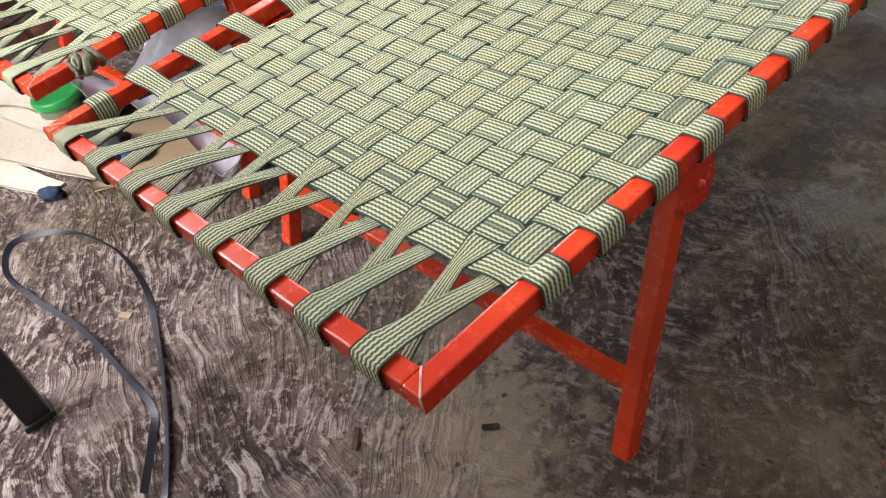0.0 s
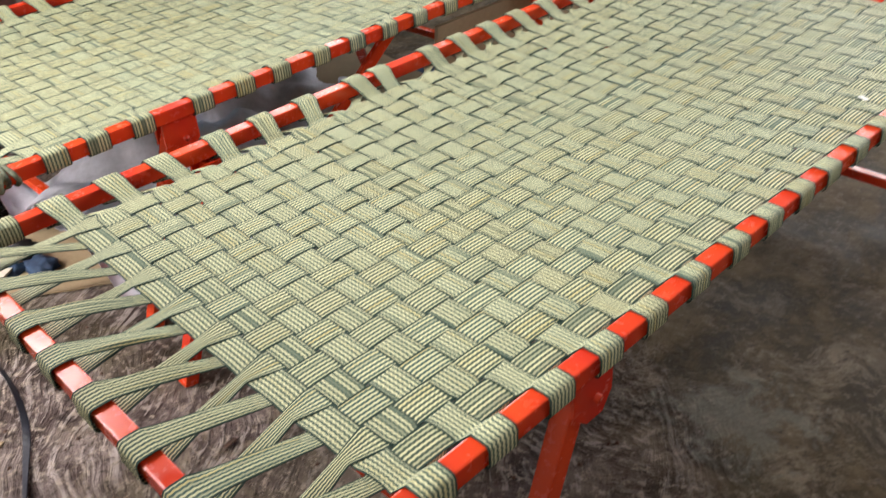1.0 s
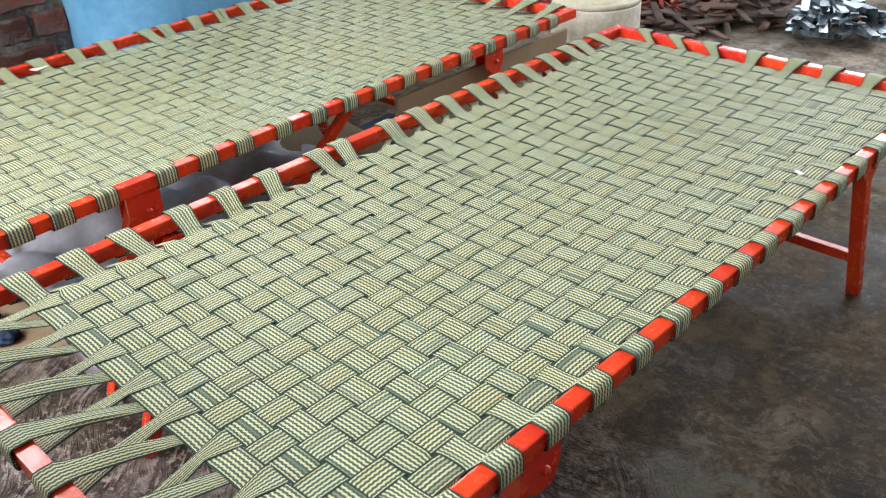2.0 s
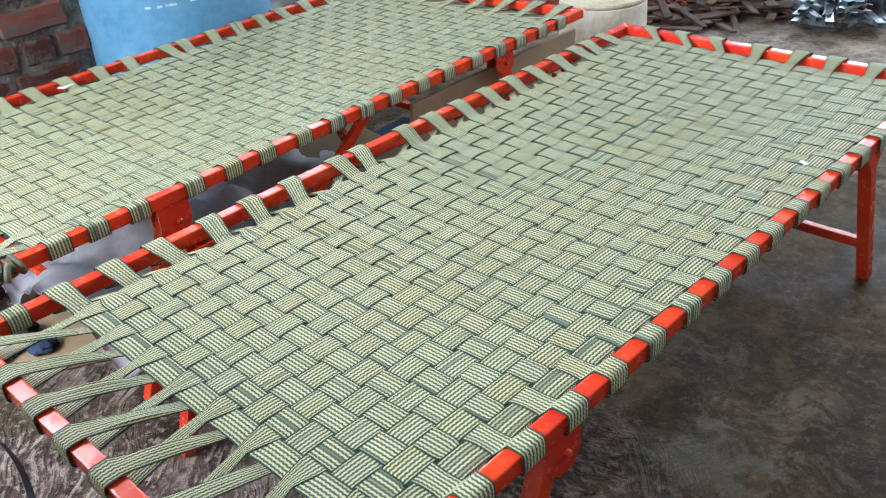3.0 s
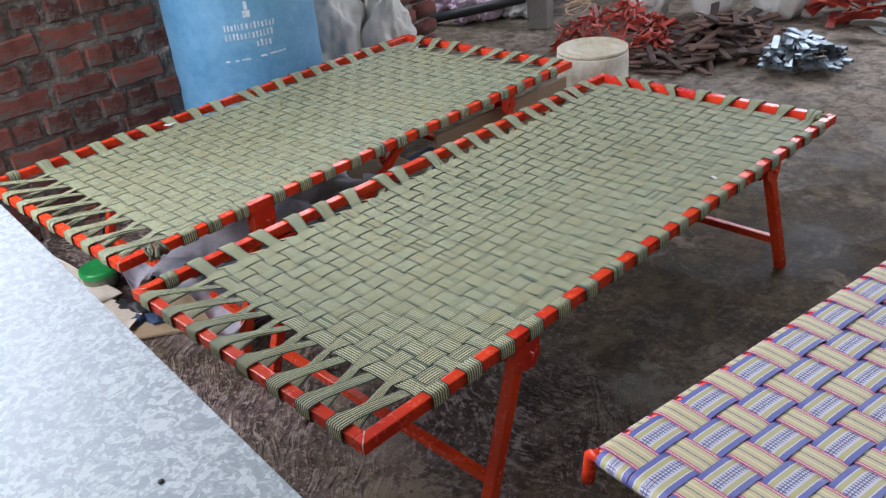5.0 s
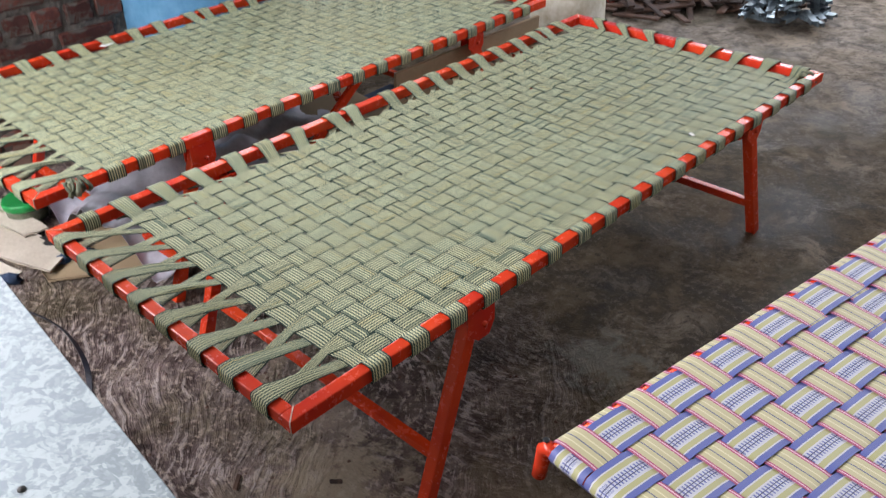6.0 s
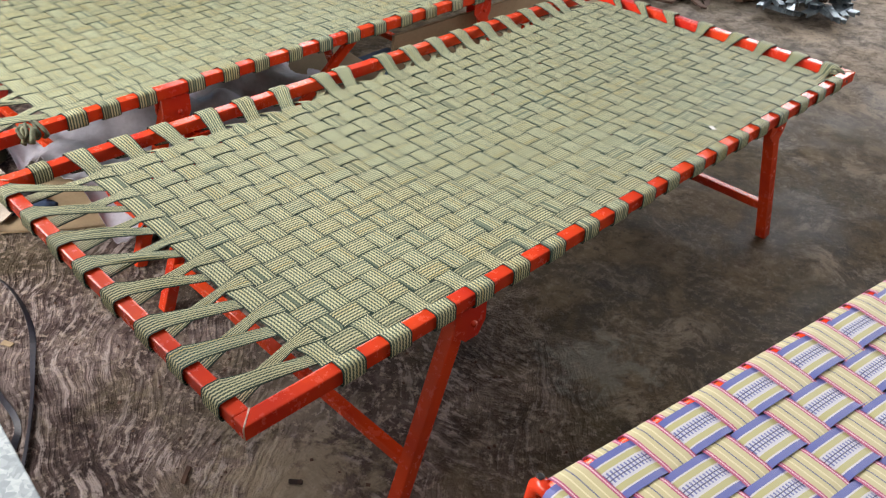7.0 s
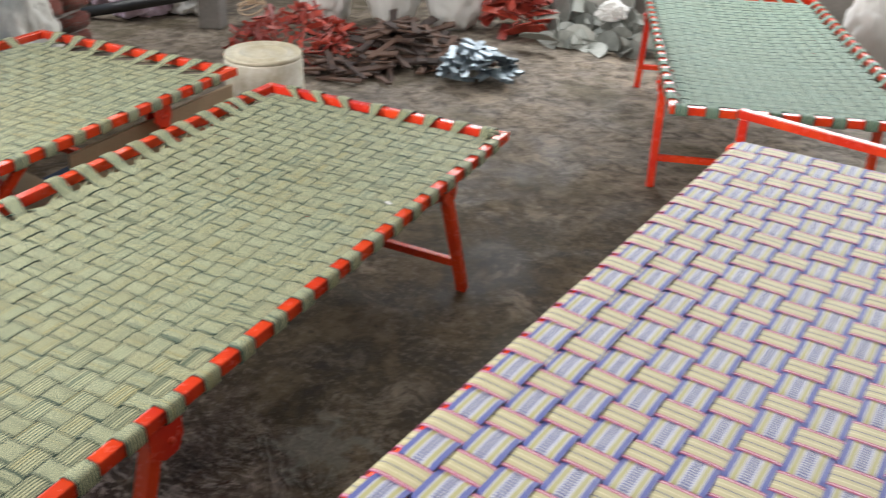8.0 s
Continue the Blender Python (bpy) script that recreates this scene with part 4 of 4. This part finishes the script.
def channel(length):
    """A short folded zinc channel, rounded at one end."""
    w, h, t = 0.032, 0.02, 0.0015
    v, f = [], []
    prof = [(-w / 2, 0), (-w / 2, h), (w / 2, h), (w / 2, 0), (w / 2 - t, 0), (w / 2 - t, h - t), (-w / 2 + t, h - t), (-w / 2 + t, 0)]
    for y, s in ((-length / 2, 1), (length * 0.4, 1), (length * 0.5, 0.55)):
        v += [(x * s, y, z * (0.6 + 0.4 * s)) for x, z in prof]
    for k in range(2):
        for i in range(8):
            f.append((k * 8 + i, k * 8 + (i + 1) % 8, k * 8 + 8 + (i + 1) % 8, k * 8 + 8 + i))
    return mesh("clip", v, f, ZINC)


clips = [channel(x) for x in (0.14, 0.17, 0.20)]
heap("clip_pile", "pile of shiny zinc folded clips on the floor", "clip pile", "clip", clips, 60, (-0.86, 3.50), 0.18, 0.17, 0.15, 25, 9, 35, 0.45)


def half_disc(r, t=0.006, rim=0.02):
    v, f = [], []
    n = 14
    for z in (0, t):
        for k in range(n + 1):
            a = math.pi * k / n
            v.append((r * math.cos(a), r * math.sin(a), z))
    m = n + 1
    f.append(tuple(range(m))[::-1])
    f.append(tuple(range(m, 2 * m)))
    for k in range(m):
        f.append((k, (k + 1) % m, m + (k + 1) % m, m + k))
    return mesh("half_disc", v, f, SHEET)


discs = [half_disc(r) for r in (0.08, 0.095, 0.11)]
pile = thing("sheet_pile", "pile of grey half-round sheet metal pieces", "sheet pile", Matrix.Translation((-0.54, 4.30, 0)))
rnd = random.Random(41)
for k in range(70):
    x, y = rnd.uniform(-0.30, 0.34), rnd.uniform(-0.10, 0.26)
    up = rnd.random() < 0.65
    z = 0.004 + 0.5 * max(0.0, y + 0.08) * rnd.random()
    m = pose(x, y, z, rnd.uniform(50, 85) if up else rnd.uniform(8, 30), rnd.uniform(-16, 16), rnd.uniform(-60, 60))
    part("half_disc", rnd.choice(discs), pile, "", m)
part("half_disc", half_disc(0.11), pile, "pale flat half-round plate", pose(-0.22, -0.20, 0.062, 30, 0, 188))
bag = sack("sack", "small white plastic bag on top of the sheet metal", SACK, pose(-0.46, 4.42, 0.14, 0, 0, 30), 0.085, 0.06, 0.06, 52, 0.3)

plates = [chip("plate", 0.16, 0.07, 0.004, 0.05, PALE_RED), chip("plate", 0.22, 0.05, 0.004, -0.04, PALE_RED)]
heap("plate_heap", "heap of flat red painted steel plates", "plate heap", "plate", plates, 60, (-1.0, 4.42), 0.19, 0.18, 0.34, 45, 30, 0, 0.6)

for k, (x, y, r, h, mat) in enumerate(((-2.09, 4.02, 0.18, 0.30, SACK), (-1.72, 4.17, 0.17, 0.32, SACK), (-1.38, 4.32, 0.20, 0.34, SACK), (-2.45, 4.5, 0.17, 0.3, SACK_GREY), (-0.62, 4.75, 0.2, 0.3, SACK_GREY))):
    sack("sack", "full white woven plastic sack standing on the floor", mat, pose(x, y, 0, 0, 0, 50 * k), r, r * 0.9, h, 60 + k, 0.12, 1.7, "row of sacks", 0.13)


# ---------------------------------------------------------------- floor at the near end
def sheet(name, label, category, mat, corners, seed, height, n=26, thick=0.004, freq=5.0):
    """A rumpled sheet over the floor between four corners."""
    a, b, c, d = (Vector(p) for p in corners)
    v, f = [], []
    for layer in (1, 0):
        for i in range(n + 1):
            for j in range(n + 1):
                s, t = i / n, j / n
                p = (a * (1 - s) + b * s) * (1 - t) + (d * (1 - s) + c * s) * t
                q = Vector((p.x * freq, p.y * freq, seed))
                h = height * max(0.0, 0.35 + 0.9 * noise.noise(q) + 0.35 * abs(noise.noise(q * 2.6)))
                e = (0.025 if thick < 0.004 else 0.007) * noise.noise(Vector((s * 4 + seed, t * 4, 1)))
                v.append((p.x + e, p.y - e, p.z + h + 0.002 + thick * layer))
    m = (n + 1) ** 2
    for i in range(n):
        for j in range(n):
            k = i * (n + 1) + j
            f.append((k, k + n + 1, k + n + 2, k + 1))
            f.append((m + k, m + k + 1, m + k + n + 2, m + k + n + 1))
    rim = [i * (n + 1) for i in range(n + 1)] + [n * (n + 1) + j for j in range(1, n + 1)] + [i * (n + 1) + n for i in range(n - 1, -1, -1)] + [j for j in range(n - 1, 0, -1)]
    for k in range(len(rim)):
        p, q = rim[k], rim[(k + 1) % len(rim)]
        f.append((p, q, m + q, m + p))
    ob = part(name, mesh(name, v, f, mat, None, True))
    tagged(ob, label, category)
    return ob


sheet("plastic_film", "crumpled grey plastic film lying between the cots", "plastic film", FILM, ((-1.75, 0.28, 0), (-1.0, 0.30, 0), (-1.05, 1.25, 0), (-1.85, 1.3, 0)), 3.3, 0.17, 34, 0.003, 4.2)
PALE_CARD = mottled("pale_cardboard", (0.40, 0.345, 0.275), (0.68, 0.62, 0.53), 3, 0.85, 0, 0.3, 0.003, 110)
sheet("cardboard", "long pale cardboard sheet lying lowest on the floor", "cardboard", PALE_CARD, ((-2.28, -0.22, 0), (-1.46, 0.045, 0), (-1.47, 0.092, 0), (-2.28, -0.06, 0)), 8.1, 0.006, 20, 0.004, 3.0)
sheet("cardboard", "pale cardboard sheet with a torn end", "cardboard", PALE_CARD, ((-2.28, -0.14, 0.012), (-1.375, 0.135, 0.010), (-1.44, 0.226, 0.010), (-2.28, 0.11, 0.012)), 2.1, 0.010, 26, 0.005, 3.0)
sheet("cardboard", "narrow pale cardboard sheet lying on top", "cardboard", PALE_CARD, ((-2.28, 0.05, 0.026), (-1.61, 0.165, 0.024), (-1.60, 0.235, 0.024), (-2.28, 0.19, 0.026)), 5.7, 0.008, 20, 0.005, 3.0)
scrap = part("rag", rock("rag", 0.07, 0.035, 0.012, BLACK, 93, 0.7, 3.4, 3), None, "", pose(-1.50, 0.235, 0.018, 0, 0, 15))
tagged(scrap, "torn black scrap lying on the cardboard", "rag")
sheet("cardboard", "flattened brown cardboard under the cot", "cardboard", CARD, ((-1.62, 0.16, 0), (-1.36, 0.12, 0), (-1.16, 0.42, 0), (-1.5, 0.55, 0)), 4.4, 0.012, 14, 0.004, 3.0)
for k, (x, y, s) in enumerate(((-1.40, 0.25, 0.05), (-1.445, 0.050, 0.03), (-1.43, 0.20, 0.03))):
    r = part("rag", rock("rag", s, s * 0.6, 0.016, BLUE_RAG, 80 + k, 0.6, 3.0, 3), None, "", pose(x, y, 0.001, 0, 0, 40 * k))
    tagged(r, "small crumpled blue rag on the floor", "rag", "blue rags")

lidded = thing("jar", "low cloudy jar with a green screw lid", "jar", pose(-1.755, 0.240, 0.012))
part("body", lathe("body", [(0.052, 0), (0.06, 0.006), (0.061, 0.045), (0.056, 0.052)], JAR, 28), lidded)
part("lid", lathe("lid", [(0.064, 0.046), (0.067, 0.05), (0.067, 0.066), (0.061, 0.071), (0.056, 0.069), (0.01, 0.069)], GREEN, 32), lidded, "green plastic lid")


def flat_strip(name, label, pts, width, mat, up=None):
    P = [Vector(p) for p in pts]
    fine = []
    for k in range(len(P) - 1):
        p0, p1, p2, p3 = P[max(k - 1, 0)], P[k], P[k + 1], P[min(k + 2, len(P) - 1)]
        for s in range(8):
            t = s / 8
            fine.append(0.5 * ((2 * p1) + (p2 - p0) * t + (2 * p0 - 5 * p1 + 4 * p2 - p3) * t * t + (3 * p1 - p0 - 3 * p2 + p3) * t ** 3))
    fine.append(P[-1])
    v, f = [], []
    for k, p in enumerate(fine):
        t = (fine[min(k + 1, len(fine) - 1)] - fine[max(k - 1, 0)]).normalized()
        side = t.cross(Vector((0, 0, 1))).normalized()
        lift = Vector((0, 0, 1.1 * math.sin(k * 0.11)))
        w = (side + lift).normalized() * width / 2
        nrm = w.cross(t).normalized() * 0.0007
        base = Vector((0, 0, abs(w.z) + 0.001))
        v += [p + base - w - nrm, p + base + w - nrm, p + base + w + nrm, p + base - w + nrm]
    for k in range(len(fine) - 1):
        i = 4 * k
        for s in range(4):
            f.append((i + s, i + (s + 1) % 4, i + 4 + (s + 1) % 4, i + 4 + s))
    f += [(3, 2, 1, 0), (len(v) - 4, len(v) - 3, len(v) - 2, len(v) - 1)]
    ob = part(name, mesh(name, v, f, mat))
    tagged(ob, label, "strap")
    return ob


flat_strip("packing_strap", "loop of flat black packing strap on the floor", [(-0.50, -0.20, 0), (-0.58, -0.145, 0), (-0.70, -0.08, 0), (-0.82, -0.026, 0), (-0.95, 0.025, 0), (-1.086, 0.047, 0), (-1.19, 0.04, 0), (-1.275, 0.017, 0), (-1.34, -0.03, 0), (-1.362, -0.09, 0), (-1.28, -0.135, 0), (-1.15, -0.131, 0), (-0.962, -0.108, 0), (-0.78, -0.11, 0), (-0.684, -0.115, 0), (-0.62, -0.15, 0.002), (-0.54, -0.21, 0.002)], 0.013, STRAP_DARK)

# under and beside the second cot
panel = part("cardboard_sheet", box("carton_side", 0.012, 0.72, 0.37, CARD, 0.002, (0, 0, 0.185)), None, "", pose(-1.10, 1.56, 0.0, 0, 5, 1))
tagged(panel, "brown cardboard panel leaning under the cot", "cardboard")
for k, (x, y, w, l, h, mat, lab) in enumerate(((-1.45, 1.25, 0.42, 0.3, 0.12, CARD, "flat brown cardboard carton under the cot"), (-1.40, 1.52, 0.3, 0.2, 0.08, BLUE_RAG, "dark blue folded tarpaulin under the cot"))):
    ob = part("carton", box("carton", w, l, h, mat, 0.004, (0, 0, h / 2)), None, "", pose(x, y, 0, 0, 0, 12 * k - 8))
    tagged(ob, lab, "carton")

# crumbs on the floor
rnd = random.Random(77)
bits = [board(0.05, 0.012, 0.004, 3), board(0.03, 0.01, 0.003, 4)]
for x, y, s, a in ((-0.351, 0.06, 1.0, 40), (-0.62, 0.25, 0.5, 10), (0.15, 0.75, 0.4, 60), (-0.2, 0.2, 0.5, 130)):
    b = part("wood_chip", bits[0 if s > 0.6 else 1], None, "", pose(x, y, 0.004, 0, 0, a))
    tagged(b, "small dark chip of wood on the floor", "wood chip", "loose chips")

for x, y, w, l, a in ((-1.845, 0.66, 0.025, 0.04, 20), (-0.075, 1.27, 0.009, 0.018, 60)):
    p = part("paper_tag", box("paper_tag", w, l, 0.001, SACK, 0.0003), None, "", pose(x, y, 0.4365, 0, 0, a))
    tagged(p, "small white paper tag lying on the woven straps", "tag", "paper tags")
flake = part("flake", box("flake", 0.026, 0.014, 0.003, CARD, 0.001), None, "", pose(-0.93, -0.035, 0.003, 0, 4, 30))
tagged(flake, "pale flake of card on the floor", "flake")


def crumbs():
    """Grit and sawdust, too fine to count."""
    rnd = random.Random(5)
    v, f = [], []
    for k in range(420):
        x, y = rnd.uniform(-1.4, 0.3), rnd.uniform(-0.25, 0.7)
        r = rnd.choice((0.0015, 0.002, 0.003, 0.005))
        i = len(v)
        a = rnd.uniform(0, 6.28)
        for q in range(4):
            b = a + q * math.pi / 2
            v.append((x + r * math.cos(b) * rnd.uniform(0.6, 1.4), y + r * math.sin(b) * rnd.uniform(0.6, 1.4), 0.0005))
        v.append((x, y, r * 0.9))
        f += [(i, i + 1, i + 4), (i + 1, i + 2, i + 4), (i + 2, i + 3, i + 4), (i + 3, i, i + 4)]
    ob = part("grit", mesh("grit", v, f, WOOD))
    tagged(ob, "dark grit and sawdust scattered on the floor", "grit", kind="stuff")


crumbs()

loose = flat_strip("loose_strap", "loose end of olive corded strap on the floor", [(-2.15, 0.02, 0.012), (-2.02, 0.10, 0.014), (-1.90, 0.17, 0.012), (-1.80, 0.20, 0.012)], 0.045, KNOT)
plank = part("plank", board(0.55, 0.06, 0.02, 21), None, "", pose(-1.98, 0.33, 0.035, 0, 0, 68))
tagged(plank, "short dusty wooden plank lying beside the cardboard", "plank")
ply = part("board", box("board", 0.9, 0.02, 0.62, CARD, 0.003, (0, 0, 0.31)), None, "", pose(1.25, 4.55, 0, -6, 0, -8))
tagged(ply, "pale brown board standing behind the teal cot", "board")
sack("sack", "white woven sack behind the teal cot", SACK, pose(0.86, 4.62, 0, 0, 0, 20), 0.16, 0.14, 0.26, 91, 0.14, 1.7, "row of sacks", 0.13)
